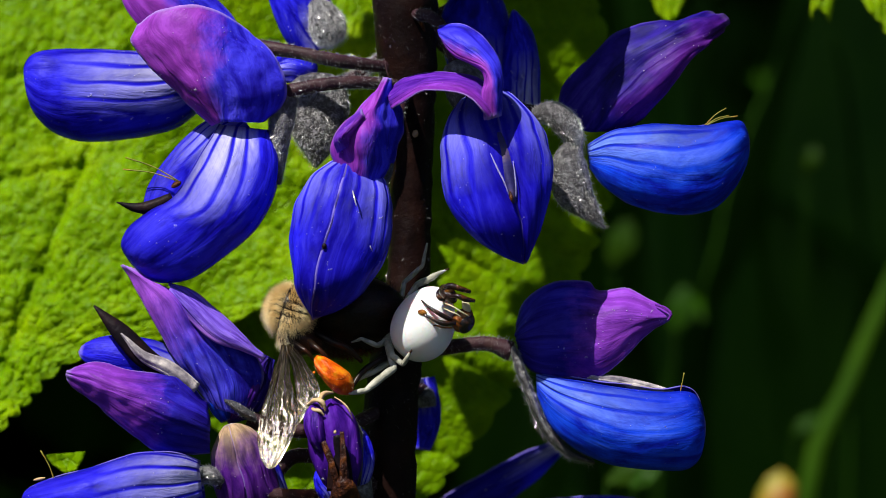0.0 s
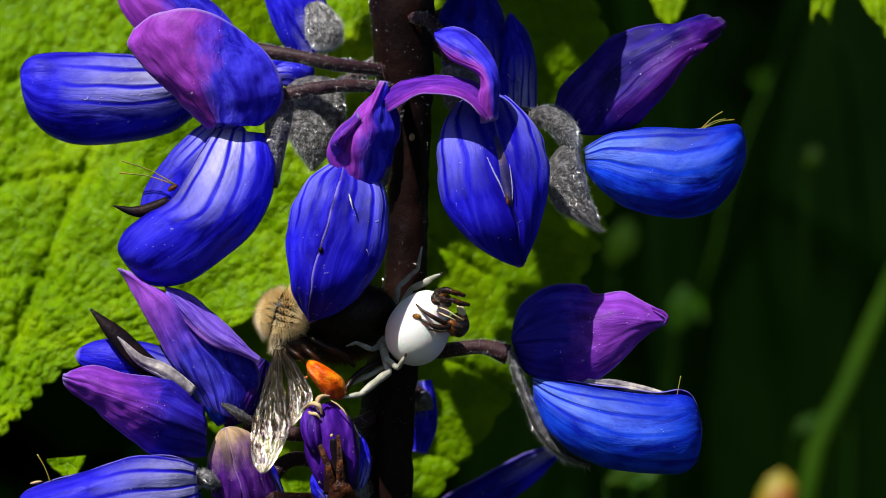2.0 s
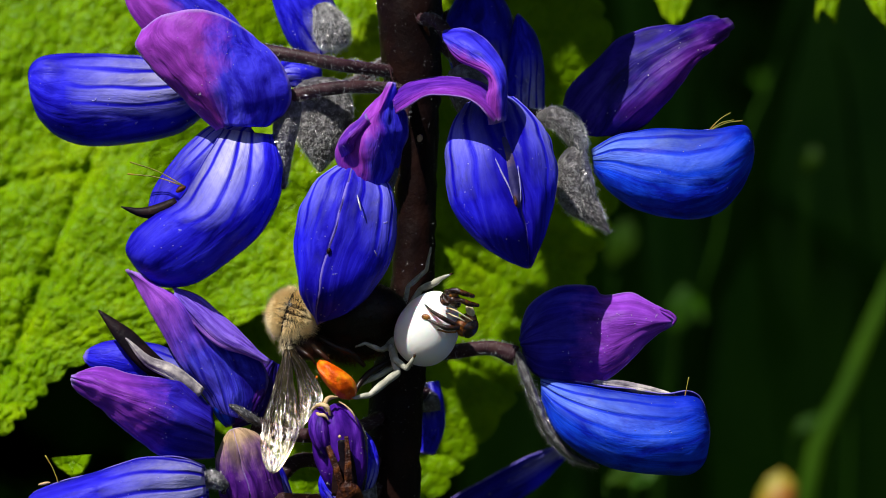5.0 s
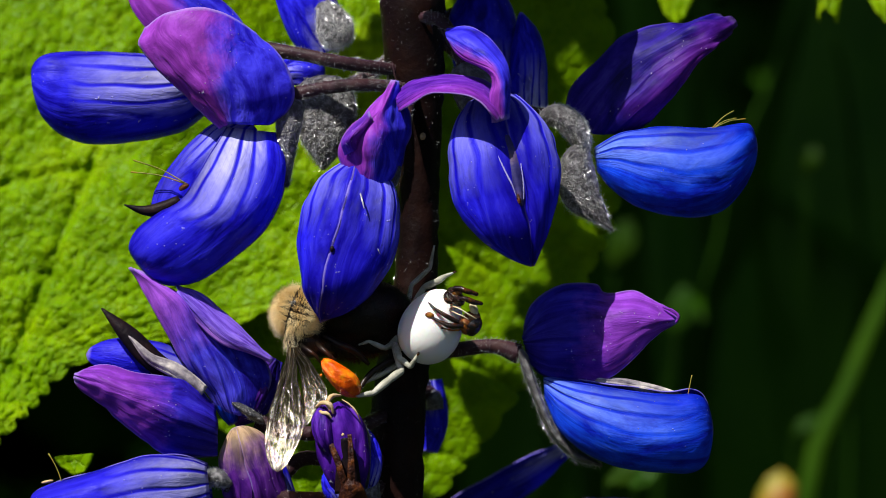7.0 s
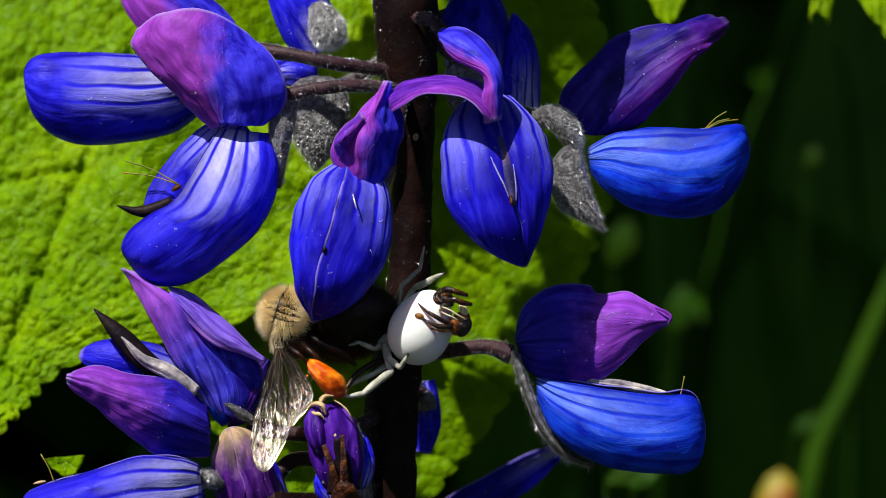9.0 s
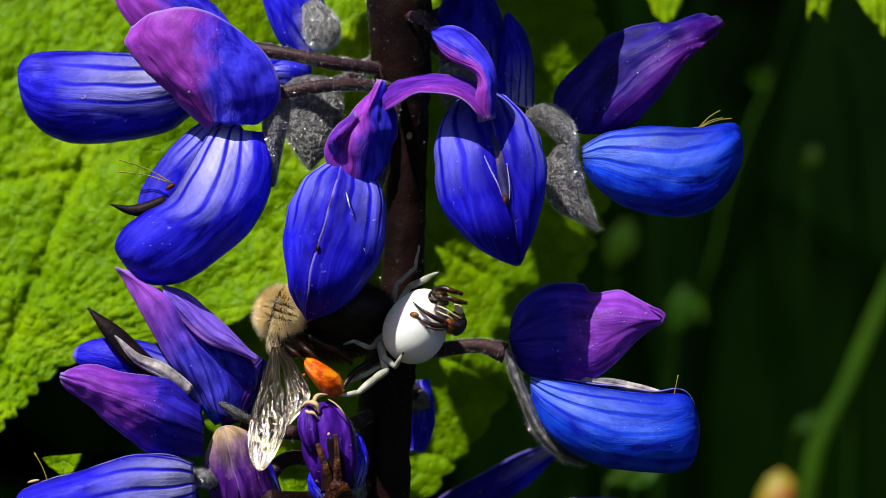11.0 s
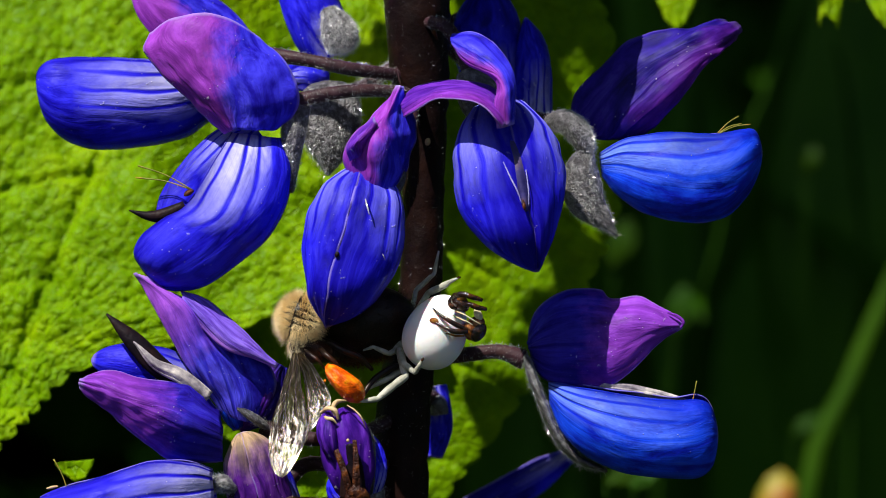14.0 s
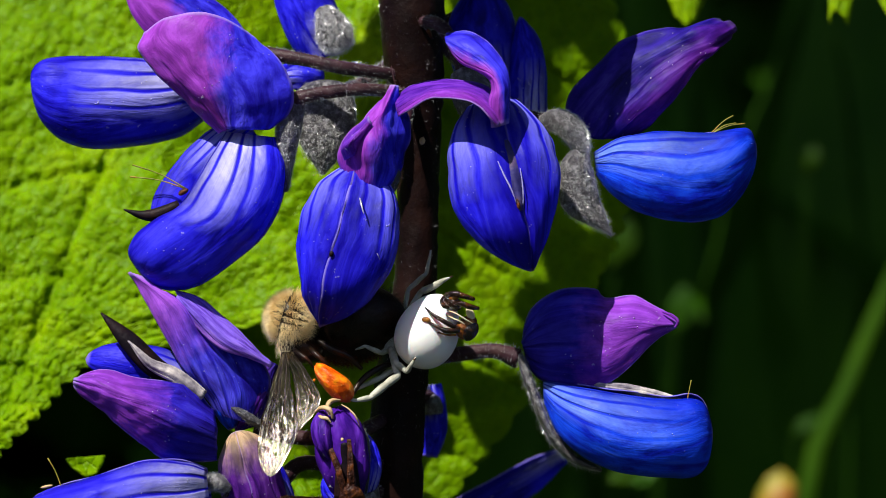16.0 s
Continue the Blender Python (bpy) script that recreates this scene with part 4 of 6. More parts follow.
    loft("banner_flap", f, BANNER, [
        [(-0.29, -11, 19.41), (1.52, -12, 19.49), (3.22, -13, 18.5), (4.57, -14, 16.83), (5.1, -14.6, 15.1), (5.09, -15, 13.38), (4.9, -15, 11.44)],
        [(-0.44, -12, 18.86), (1.02, -13.2, 18.39), (2.72, -14.4, 17.29), (3.97, -15.2, 15.94), (4.59, -15.8, 14.55), (4.59, -16, 13.09), (4.54, -15.8, 11.26)],
        [(-0.15, -12.2, 18.26), (0.78, -13.2, 17.02), (2.33, -14.4, 16.17), (3.53, -15.4, 15.44), (3.96, -16, 14.3), (3.72, -16.2, 13.18), (3.96, -15.8, 11.07)],
        [(0.29, -11.6, 18), (1.17, -12.4, 16.87), (2.48, -13.6, 15.93), (3.35, -14.6, 15.1), (3.48, -15.4, 14.18), (3.29, -15.6, 13.2), (3.68, -15.4, 11.08)]], wave=0.1, seed=16)
    loft("keel", f, SHADED_KEEL, [
        [(3.33, -12, 11.56), (3.7, -13.6, 9.55), (4.37, -14.6, 7.57), (5.42, -15.2, 5.13), (5.91, -15.2, 4.02)],
        [(4.3, -12.6, 11.63), (4.81, -14.2, 9.53), (5.33, -15.1, 7.56), (5.85, -15.5, 5.13), (6.05, -15.4, 3.92)],
        [(5.39, -12, 11.71), (5.84, -13.6, 9.55), (6.07, -14.6, 7.57), (6.25, -15.2, 5.13), (6.2, -15.2, 4.02)]], "blue-grey keel between the wing petals, darkened for shade", wave=0.05, seed=17, n=24, m=8)
    tube("petal_rim", f, RIM, [(4.07, -15.1, 8.19), (4.64, -15.5, 6.92), (5.22, -15.8, 5.75), (5.65, -15.9, 4.59)], [0.03, 0.07, 0.06, 0.03], "pale rim of a wing petal", n=14)
    tube("petal_rim", f, RIM, [(6.01, -15, 7.56), (6.15, -15.4, 6.44), (6.24, -15.6, 5.47), (6.24, -15.7, 4.4)], [0.03, 0.05, 0.05, 0.03], "pale rim of a wing petal", n=14)
    blob("stigma", f, DRY, (5.8, -15.7, 4.5), (0.2, -0.3, -1), 0.16, 0.16, 0.5, "small brown and yellow stigma", lump=0.3)
    # the one that reaches out to the other side
    f = flower([(-1.22, 0, 19.44), (2.88, 2, 15.97), (5.92, 0, 13.06), (8.64, -3, 11.92)], [0.56, 0.61, 0.66, 0.82],
               [(8.08, -3, 11.92), (9.77, -4, 12.03), (11.07, -4.2, 10.87), (11.78, -4, 9.21)], [0.6, 1.05, 1.1, 0.7], [0.6, 0.95, 1.0, 0.6], "violet-blue flower with a silver-haired calyx", seed=50, fuzz=1000, hair=0.6)
    lip = [(11.67, -4.2, 9.61), (11.15, -4.6, 7.49), (11.56, -4.4, 5.18), (12.89, -4, 3.47), (14.42, -3.6, 1.87)]
    low = shell("sepal", f, CALYX, lip, [0.6, 1.55, 1.7, 1.0, 0.12], [0.55, 1.5, 1.65, 0.9, 0.12], (0, -1, 0), 1.3, "lower lip of the calyx with silver hairs", seed=55)
    v, q, _ = shell_points(lip, [0.6, 1.55, 1.7, 1.0, 0.12], [0.55, 1.5, 1.65, 0.9, 0.12], (0, -1, 0), 1.3, seed=55)
    hairs("hairs", low, HAIR, [(v, q)], 4200, 0.5, 0.017, 0.85, 0.05, seed=56, bend=0.3, flow=(0.3, 0, -1))
    cheek_wings(f, BRIGHT, [(12.89, -4, 9.21), (14.76, -4.9, 10.39), (16.82, -5.6, 10.81), (19.05, -6, 11), (21.29, -6.1, 10.85), (23.55, -6, 11), (25.32, -5.8, 11.31), (26.49, -5.5, 11.27), (27.12, -5.2, 10.18)],
                [(13.14, -4, 7.2), (14.45, -4.9, 5.57), (16.47, -5.6, 4.16), (18.8, -6, 3.4), (21.54, -6.1, 3.1), (24, -6, 3.65), (25.72, -5.8, 5.35), (26.7, -5.5, 7.06), (27.22, -5.2, 8.67)], [0.6, 1.8, 2.8, 3.1, 3.1, 2.8, 2.3, 1.5, 0.6], seed=18)
    loft("banner", f, DUSKY, [
        [(10.44, -2, 12.47), (10.93, -2.4, 14.73), (13.44, -2.8, 17.24), (15.96, -3, 19.5), (18.99, -3, 20.36), (21.26, -3, 20.25), (23.74, -0.4, 21.09)],
        [(11.4, -3.4, 11.4), (12.88, -4.2, 14.14), (14.87, -4.6, 16.23), (17.12, -4.8, 17.87), (19.89, -4.6, 19.24), (22.02, -4.4, 20.16), (24.64, -0.6, 21.03)],
        [(12.64, -4, 10.52), (14.6, -5, 13.09), (16.58, -5.4, 15.08), (18.34, -5.4, 16.68), (20.87, -5, 18.36), (22.89, -4.8, 19.33), (25.43, -1, 20.75)],
        [(14.65, -4, 10.52), (16.34, -5.2, 12.33), (18.06, -5.8, 14.06), (19.81, -5.8, 15.81), (21.86, -5.2, 17.6), (23.29, -4.9, 18.52), (25.43, -1, 20.19)],
        [(16.85, -3.4, 10.9), (18, -4.4, 11.86), (19.47, -5, 13.6), (21.12, -5, 15.6), (22.39, -4.8, 17.22), (23.61, -4.6, 18.24), (24.78, -1.4, 19.45)]], wave=0.2, seed=19, frill=0.08)
    stamens(f, [(25.14, -5, 12.49), (26.19, -5, 11.79), (25.39, -5, 11.84)], (23.09, -5.5, 10.82))
    # shaded petals behind the spike
    f = flower([(-2.01, 3, 20.66), (0.31, 5, 21.84), (2.39, 6, 22.95)], [0.56, 0.61, 0.71], [(1.87, 6, 22.43), (3.43, 6, 21.39), (4.48, 6, 19.83)], [0.92, 2.04, 2.35], [0.92, 2.04, 2.35], "dark blue flower in the shade behind the spike", seed=60, fuzz=200)
    shell("banner", f, BLUE, [(3.93, 4, 12.46), (3.41, 4, 17.11), (3.15, 4, 20.73), (2.9, 4, 24.87)], [2.04, 3.06, 3.32, 2.04], [1.84, 2.55, 2.81, 2.04], (0, -1, 0.1), 1.8, arc=(-85, 85), seed=21)
    shell("wing_petal", f, BLUE, [(7.01, 3, 12.68), (7.27, 3, 16.03), (7.01, 3, 19.12), (6.39, 3, 21.8)], [1.73, 1.84, 1.43, 0.41], [1.73, 1.53, 1.33, 0.41], (0, -1, 0.1), 1.4, seed=22)
    # the one above and behind with a woolly calyx
    f = flower([(-4.84, 3, 18.09), (-7.44, 4, 16.08), (-9.48, 3, 15)], [0.56, 0.61, 0.71], [(-11.47, 1, 15.92), (-11.33, 0, 13.32), (-11.33, 0, 10.51), (-11.47, 1, 7.83)], [1.84, 2.76, 2.35, 0.31], [1.84, 2.96, 2.35, 0.31], "blue flower with a woolly silver calyx", seed=70, fuzz=1500, hair=0.7)
    shell("banner", f, BLUE, [(-11.29, 3, 18.34), (-12.3, 2.5, 20.63), (-13.32, 2.5, 23.2), (-14.63, 3, 26.33)], [2.04, 2.55, 2.55, 2.04], [2.04, 2.55, 2.55, 2.04], (0, -1, 0.1), 1.6, seed=23)
    cup = shell("sepal", f, CALYX, [(-11.43, 0, 22.24), (-10.65, -0.5, 20.43), (-10.15, 0, 18.42)], [0.71, 1.73, 1.43], [0.71, 1.43, 1.33], (0, -1, 0), 1.4, seed=24)
    v, q, _ = shell_points([(-11.43, 0, 22.24), (-10.65, -0.5, 20.43), (-10.15, 0, 18.42)], [0.71, 1.73, 1.43], [0.71, 1.43, 1.33], (0, -1, 0), 1.4)
    hairs("hairs", cup, HAIR, [(v, q)], 4200, 0.5, 0.017, 0.8, 0.05, seed=72, bend=0.3, flow=(0.5, 0, -1))
    shell("wing_petal", f, BLUE, [(-15.61, 2, 16.49), (-13.51, 1, 16.53), (-11.5, 2, 16.23)], [0.71, 1.33, 1.02], [1.02, 1.53, 1.02], (0, -1, 0), 0.8, seed=25)
    # lower whorl: out to the side below the spider
    f = flower([(-3.23, -3, -9.29), (0.8, -5, -8.68), (3.81, -5, -8.38), (6.07, -5, -9.08)], [0.66, 0.66, 0.66, 0.92],
               [(6.07, -5, -8.28), (7.3, -5.8, -11.76), (8.8, -6, -15.35), (10.81, -5.6, -17.77), (13.14, -5, -18.81)], [0.4, 0.32, 0.36, 0.4, 0.15], [0.4, 0.36, 0.4, 0.4, 0.15], "blue flower with a shaded violet banner", seed=80, fuzz=420, hair=0.75)
    cheek_wings(f, BRIGHT, [(8.25, -6, -11.05), (10.01, -7.1, -11.31), (12.22, -8, -11.67), (14.68, -8.4, -12.05), (17.15, -8.5, -12.39), (19.39, -8.4, -12.6), (21.14, -8.2, -12.46), (22.3, -7.9, -13.02), (23.03, -7.5, -14.62)],
                [(8.35, -6, -12.85), (9.46, -7.1, -15.49), (11.42, -8, -17.43), (13.94, -8.4, -18.6), (16.66, -8.5, -19.19), (19.14, -8.4, -19.39), (21.29, -8.2, -19.35), (22.5, -7.9, -18.43), (23.08, -7.5, -16.61)], [0.6, 1.8, 2.8, 3.0, 3.0, 2.9, 2.4, 1.7, 0.7], lift=0.3, seed=27)
    shell("keel", f, PALE, [(12.78, -6.5, -11.33), (15.75, -7, -11.71), (18.74, -7, -12.41), (20.73, -7, -12.81)], [0.26, 0.41, 0.36, 0.15], [0.26, 0.41, 0.31, 0.15], (0, -1, 0.6), 0.4, seed=28)
    loft("banner", f, TIPPED, [
        [(6.54, -4, -7.6), (7.14, -4.4, -4.73), (9.6, -4.6, -3.06), (12.84, -5, -2.81), (13.84, -5.2, -3.61), (16.32, -5.6, -3.6), (18.6, -6, -4.55), (20.12, -6.4, -5.54)],
        [(6.52, -5, -7.83), (8.03, -6.6, -6.44), (10.26, -7.2, -5.68), (12.74, -7.4, -5.32), (14.22, -7.6, -5.42), (16.45, -7.8, -5.32), (18.45, -7.6, -5.77), (20.18, -7, -5.88)],
        [(6.62, -5, -8.18), (8.28, -6.8, -8.43), (10.49, -7.6, -8.5), (12.72, -7.8, -8.4), (14.1, -8, -8.14), (15.69, -8, -7.5), (17.69, -7.8, -6.66), (20.08, -7, -6.08)],
        [(6.93, -4.6, -9.49), (8.31, -5.8, -10.86), (10.79, -6.4, -11.33), (13.02, -6.6, -11.53), (14.25, -7, -10.96), (16.13, -7.2, -9.36), (18.13, -7.2, -7.62), (20.06, -6.6, -6.44)]], wave=0.2, seed=29)
    tube("rolled_edge", f, VIOLET, [(18.74, -7, -4.93), (19.49, -7.6, -5.17), (20.03, -7.8, -5.71), (19.79, -7.6, -6.27)], [0.08, 0.15, 0.15, 0.10], "rolled violet petal edge", n=14)
    stamens(f, [(21.24, -7.5, -10.89)], (20.84, -7.5, -12.88))
    # lower whorl: turned away, violet banner raised
    f = flower([(-4.9, 0, -14.2), (-9.17, -6, -15.9), (-14.15, -7, -15.9), (-17.14, -7, -14.9)], [0.61, 0.66, 0.66, 0.82], [(-16.64, -7, -14.9), (-18.08, -8, -13.86), (-19.57, -8, -12.86)], [0.3, 0.35, 0.25], [0.3, 0.35, 0.25], "violet flower with a raised banner and dark keel", seed=90, fuzz=250)
    loft("wing_petal", f, BRIGHT, [
        [(-21.49, -7.5, -11.29), (-20.92, -8.5, -12.84), (-20.42, -8.5, -14.08), (-19.5, -7.5, -15.27)],
        [(-20.79, -8.2, -11.12), (-19.97, -9.4, -12.7), (-19.49, -9.2, -13.9), (-19.07, -8, -15.1)],
        [(-20.09, -7.6, -11.14), (-19.04, -8.4, -12.65), (-18.66, -8.2, -13.75), (-18.71, -7.4, -14.98)]], wave=0.1, seed=45, n=16, m=10)
    loft("banner", f, LILAC, [
        [(-20.43, -8.4, -13.94), (-21.73, -9, -11.83), (-23.41, -9.6, -9.43), (-24.61, -10, -7.1), (-26.29, -10.5, -4.38), (-28.12, -10.4, -1.43)],
        [(-19.47, -9.4, -14.09), (-20.5, -10.2, -11.78), (-21.75, -10.6, -9.06), (-22.9, -11, -6.59), (-24.26, -11.2, -3.98), (-27.84, -10.8, -1.38)],
        [(-18.41, -9, -14.4), (-18.25, -9.2, -12.31), (-19.23, -9.4, -9.83), (-20.92, -9.9, -7.1), (-23.08, -10.6, -4.28), (-27.46, -10.6, -1.43)],
        [(-17.5, -7.6, -14.67), (-16.36, -7.6, -13.13), (-15.8, -7.8, -10.88), (-17.08, -8, -8.89), (-20.4, -8.8, -5.89), (-26.83, -10, -1.63)]], wave=0.18, seed=31, flip=True)
    loft("banner_flap", f, LAVENDER, [
        [(-24.12, -9.4, -3.06), (-21.71, -9.2, -3.91), (-19, -9, -6.14), (-17.04, -8.8, -8.12), (-15.71, -8.6, -9.37)],
        [(-23.84, -10.4, -3.4), (-21.85, -10.6, -5.12), (-19.5, -10.4, -7.09), (-17.46, -10, -8.38), (-15.68, -9.2, -9.5)],
        [(-23.66, -10.2, -3.7), (-22.26, -10.4, -5.96), (-20.11, -10.2, -7.93), (-17.87, -9.8, -8.74), (-15.78, -9.2, -9.69)]], "light violet folded-over rim", wave=0.12, seed=30, n=28, m=12)
    side_wings(f, BLUE, [(-21.88, -7, -11.91), (-24.53, -8, -10.63), (-28.01, -8, -9.63), (-31.98, -8, -8.99)], [1.53, 1.73, 1.6, 1.4], [1.53, 2.14, 2.04, 1.5], 1.6, seed=32, tip=0.3)
    tube("keel", f, KEEL, [(-22.67, -9.6, -11.21), (-25.6, -10, -9.81), (-28.04, -10.2, -7.34), (-30.48, -10, -4.93)], [0.46, 0.97, 0.87, 0.08], "black pointed keel with an orange streak", n=18, flat=0.6)
    shell("keel", f, PALE, [(-21.65, -10, -12.28), (-23.82, -10.6, -10.53), (-26.26, -10.8, -9.3), (-27.99, -10.8, -7.33)], [0.71, 0.61, 0.31, 0.10], [0.61, 0.71, 0.51, 0.10], (0, -1, 0.3), 0.5, "pale keel side", seed=33)
    # blue petal given the dusky violet: its missing shadow is put into the colour
    shell("wing_petal", f, DUSKY, [(-15.59, -6.2, -9.54), (-16.36, -6.8, -11.52), (-17.54, -7, -13.5), (-18.94, -7, -15.3)], [0.8, 1.5, 1.5, 0.5], [0.8, 1.4, 1.3, 0.4], (0.5, -1, -0.2), [0.5, 0.9, 0.9, 0.3], seed=63, wave=0.25)
    # lower whorl: nearest, violet banner over blue wings
    f = flower([(-5, 0, -20.9), (-11.09, -8, -21.73), (-16.97, -10, -21.16), (-19.43, -10, -20.17)], [0.66, 0.66, 0.71, 0.92], [(-19.19, -10, -20.17), (-20.48, -10.5, -19.64), (-21.58, -11, -20.1)], [0.4, 0.7, 0.35], [0.4, 0.7, 0.35], "violet and blue flower low on the spike", seed=100, fuzz=700)
    loft("banner", f, TIPPED, [
        [(-20.46, -9.4, -13.39), (-21.5, -10, -12.18), (-22.95, -10.4, -11.03), (-25.03, -10.8, -10.77), (-26.98, -11, -10.47), (-28.95, -11, -9.88), (-30.67, -11, -9.78), (-32.14, -11, -10.22)],
        [(-20.22, -11.4, -14.68), (-21.95, -12.6, -13.39), (-23.61, -13.2, -12.63), (-25.52, -13.6, -12.13), (-27.47, -13.6, -11.64), (-29.22, -13.2, -11.07), (-30.99, -12.6, -10.61), (-32.52, -12, -10.58)],
        [(-20.21, -11.6, -16.14), (-21.93, -12.8, -15.34), (-23.59, -13.4, -14.67), (-25.5, -13.8, -13.97), (-27.21, -13.8, -13.19), (-28.95, -13.4, -12.38), (-30.72, -12.8, -11.48), (-32.62, -12, -10.87)],
        [(-20.29, -10.4, -17.83), (-22.05, -11.2, -17.93), (-24.7, -11.8, -17.69), (-26.4, -12, -16.7), (-28.36, -12, -15.04), (-30.09, -11.8, -13.43), (-31.59, -11.6, -12.31), (-32.52, -11.6, -11.33)]], wave=0.25, seed=34)
    cheek_wings(f, BLUE, [(-21.16, -12, -18.47), (-22.65, -13, -17.82), (-24.55, -13.6, -17.58), (-26.93, -14.2, -17.74), (-30.06, -14.5, -18.74), (-33.21, -14.5, -19.66), (-35.58, -14.2, -20.56), (-36.31, -13.8, -21.46)],
                [(-20.67, -12, -22.48), (-22.65, -13, -23.62), (-25.52, -13.6, -24.31), (-27.9, -14.2, -24.64), (-30.78, -14.5, -24.71), (-33.45, -14.5, -24.33), (-35.38, -14.2, -23.38), (-36.12, -13.8, -22.54)], [1.0, 2.2, 2.8, 3.0, 3.0, 2.6, 1.8, 0.7], seed=35)
    stamens(f, [(-34.63, -14, -17.36)], (-33.27, -14, -20.48))
    blob("anther", f, TAN, (-34.73, -14, -19.8), (1, 0, 0.2), 0.13, 0.13, 0.55, "dry pale anther", lump=0.5)
    # withering buds
    f = flower([(-5, 0, -18.5), (-9.23, -5, -18.76), (-13.24, -5, -18.41), (-15.7, -6, -20.95)], [0.61, 0.66, 0.66, 0.82], [(-15.7, -6, -21.95), (-16.64, -7, -22.87), (-17.14, -7, -25.36)], [0.92, 2.24, 2.55], [0.92, 2.24, 2.55], "withering violet bud with a papery tip", seed=110, fuzz=300)
    front_wings(f, WITHERED, [(-16.34, -8, -24.28), (-17.02, -9, -21.23), (-17.88, -9.5, -17.74), (-18.76, -9, -15.39)], [2.04, 2.76, 2.45, 1.33], [2.24, 2.65, 2.35, 1.73], (-0.1, -1, 0.15), 2.2, seed=37, tip=0.3, base=0.1, seam=0.15)
    shell("wing_petal", f, BLUE, [(-14.2, -6, -22.95), (-15.17, -6.5, -19.92), (-16.07, -6.5, -17.42)], [0.71, 0.82, 0.51], [0.92, 0.92, 0.41], (0.2, -1, 0), 0.6, seed=38)
    f = flower([(-5, 0, -23.0), (-5.68, -7, -23.87), (-7.13, -9, -24.2)], [0.61, 0.66, 0.71], [(-7.13, -9, -23.71), (-8.1, -9.5, -22.68), (-8.58, -10, -20.66)], [0.92, 2.04, 2.35], [0.92, 2.04, 2.35], "half-open faded violet bud with dried orange-brown tissue", seed=120, fuzz=200)
    shell("petal", f, FADED, [(-8.88, -10, -21.85), (-9.05, -10.8, -19.38), (-9.33, -11.2, -16.9), (-9.53, -11.2, -14.93), (-9.65, -10.6, -13.04)], [0.9, 1.8, 2.3, 2.1, 0.9], [0.9, 1.8, 2.2, 1.9, 0.9], (0.05, -1, 0.15), [1.0, 1.6, 1.9, 1.6, 0.6], arc=(-120, 120), tip=0.22, wave=0.34, seed=39, flute=0.2, n=40, m=34)
    shell("petal", f, FADED, [(-10.38, -12.2, -17.57), (-10.84, -12.8, -16.07), (-11.1, -12.6, -14.71), (-10.98, -11.8, -13.38)], [0.3, 0.75, 0.85, 0.35], [0.3, 0.7, 0.8, 0.35], (-0.35, -1, 0.15), [0.3, 0.7, 0.8, 0.3], arc=(-100, 95), tip=0.2, wave=0.2, seed=40, flute=0.12)
    for rails in ([[(-10.62, -13.6, -16.71), (-9.93, -13.9, -18.54), (-9.26, -13.3, -20.72)], [(-10.22, -13.9, -16.49), (-9.43, -14.1, -18.33), (-8.67, -13.5, -20.61)]], [[(-8.9, -13.9, -15.72), (-8.85, -14, -17.75), (-8.97, -13.5, -20.51)], [(-8.56, -13.9, -15.72), (-8.32, -14, -17.75), (-8.19, -13.4, -20.52)]]):
        loft("dried_petal", f, DRY, rails, "rust-brown dried tissue in the open bud", wave=0.2, seed=47, n=22, m=6, thick=0.06, frill=0.1)
    loft("dried_petal", f, DRY, [[(-9.36, -13.2, -19.95), (-9.56, -13.2, -20.73), (-9.78, -12.6, -21.95)], [(-8.66, -13.8, -19.52), (-8.57, -13.8, -20.59), (-8.59, -13, -21.92)], [(-8, -13.2, -19.85), (-7.51, -13.1, -20.64), (-7.04, -12.4, -21.67)]], "rust-brown withered calyx tooth", wave=0.25, seed=46, n=16, m=10, thick=0.08)
    # a near-black sheet over the petal stands for the shade inside the bud
    loft("petal", f, KEEL, [[(-9.47, -13, -16.45), (-9.86, -13, -18.5), (-10.08, -12.4, -20.98)], [(-9.06, -13.5, -16.03), (-8.97, -13.4, -18.23), (-8.99, -12.8, -20.95)], [(-8.68, -13.2, -16.44), (-8, -13, -18.25), (-7.73, -12.4, -20.98)]], "dark sheet for the shade in the opening between the bud's petals", wave=0.15, seed=48, n=16, m=12, thick=0.08)
    for pts, r in (([(-11.71, -12, -13.47), (-11.03, -12.9, -13.04), (-10.34, -13.1, -13.32), (-10.15, -13, -14.01)], [0.10, 0.20, 0.20, 0.10]), ([(-10.45, -13, -13.72), (-10.55, -12.9, -12.84), (-10.17, -12.6, -12.46), (-9.5, -12.2, -12.43)], [0.10, 0.22, 0.20, 0.10]), ([(-11.54, -12.4, -13.65), (-11.13, -13, -13.91), (-10.63, -13.2, -14), (-10.25, -13.1, -14.39)], [0.08, 0.15, 0.15, 0.06]), ([(-9.4, -12.2, -12.82), (-8.69, -12.8, -13.24), (-8.11, -12.9, -13.92), (-7.82, -12.6, -14.71)], [0.05, 0.08, 0.08, 0.04])):
        tube("withered_rim", f, TAN, pts, r, "curled papery rim", n=16, m=8, rough=0.5)
    blob("pollen_grain", f, TAN, (-9.28, -14.2, -15.75), (0, 0, 1), 0.14, 0.12, 0.16, "pale speck", n=8, m=8)
    shell("wing_petal", f, BLUE, [(-7.61, -9.5, -21.69), (-6.91, -9.8, -19.2), (-6.82, -9.6, -17.24), (-7.42, -9.2, -15.38)], [0.6, 0.8, 0.7, 0.2], [0.6, 0.8, 0.7, 0.2], (0.5, -1, 0.1), 0.6, seed=41, wave=0.2)
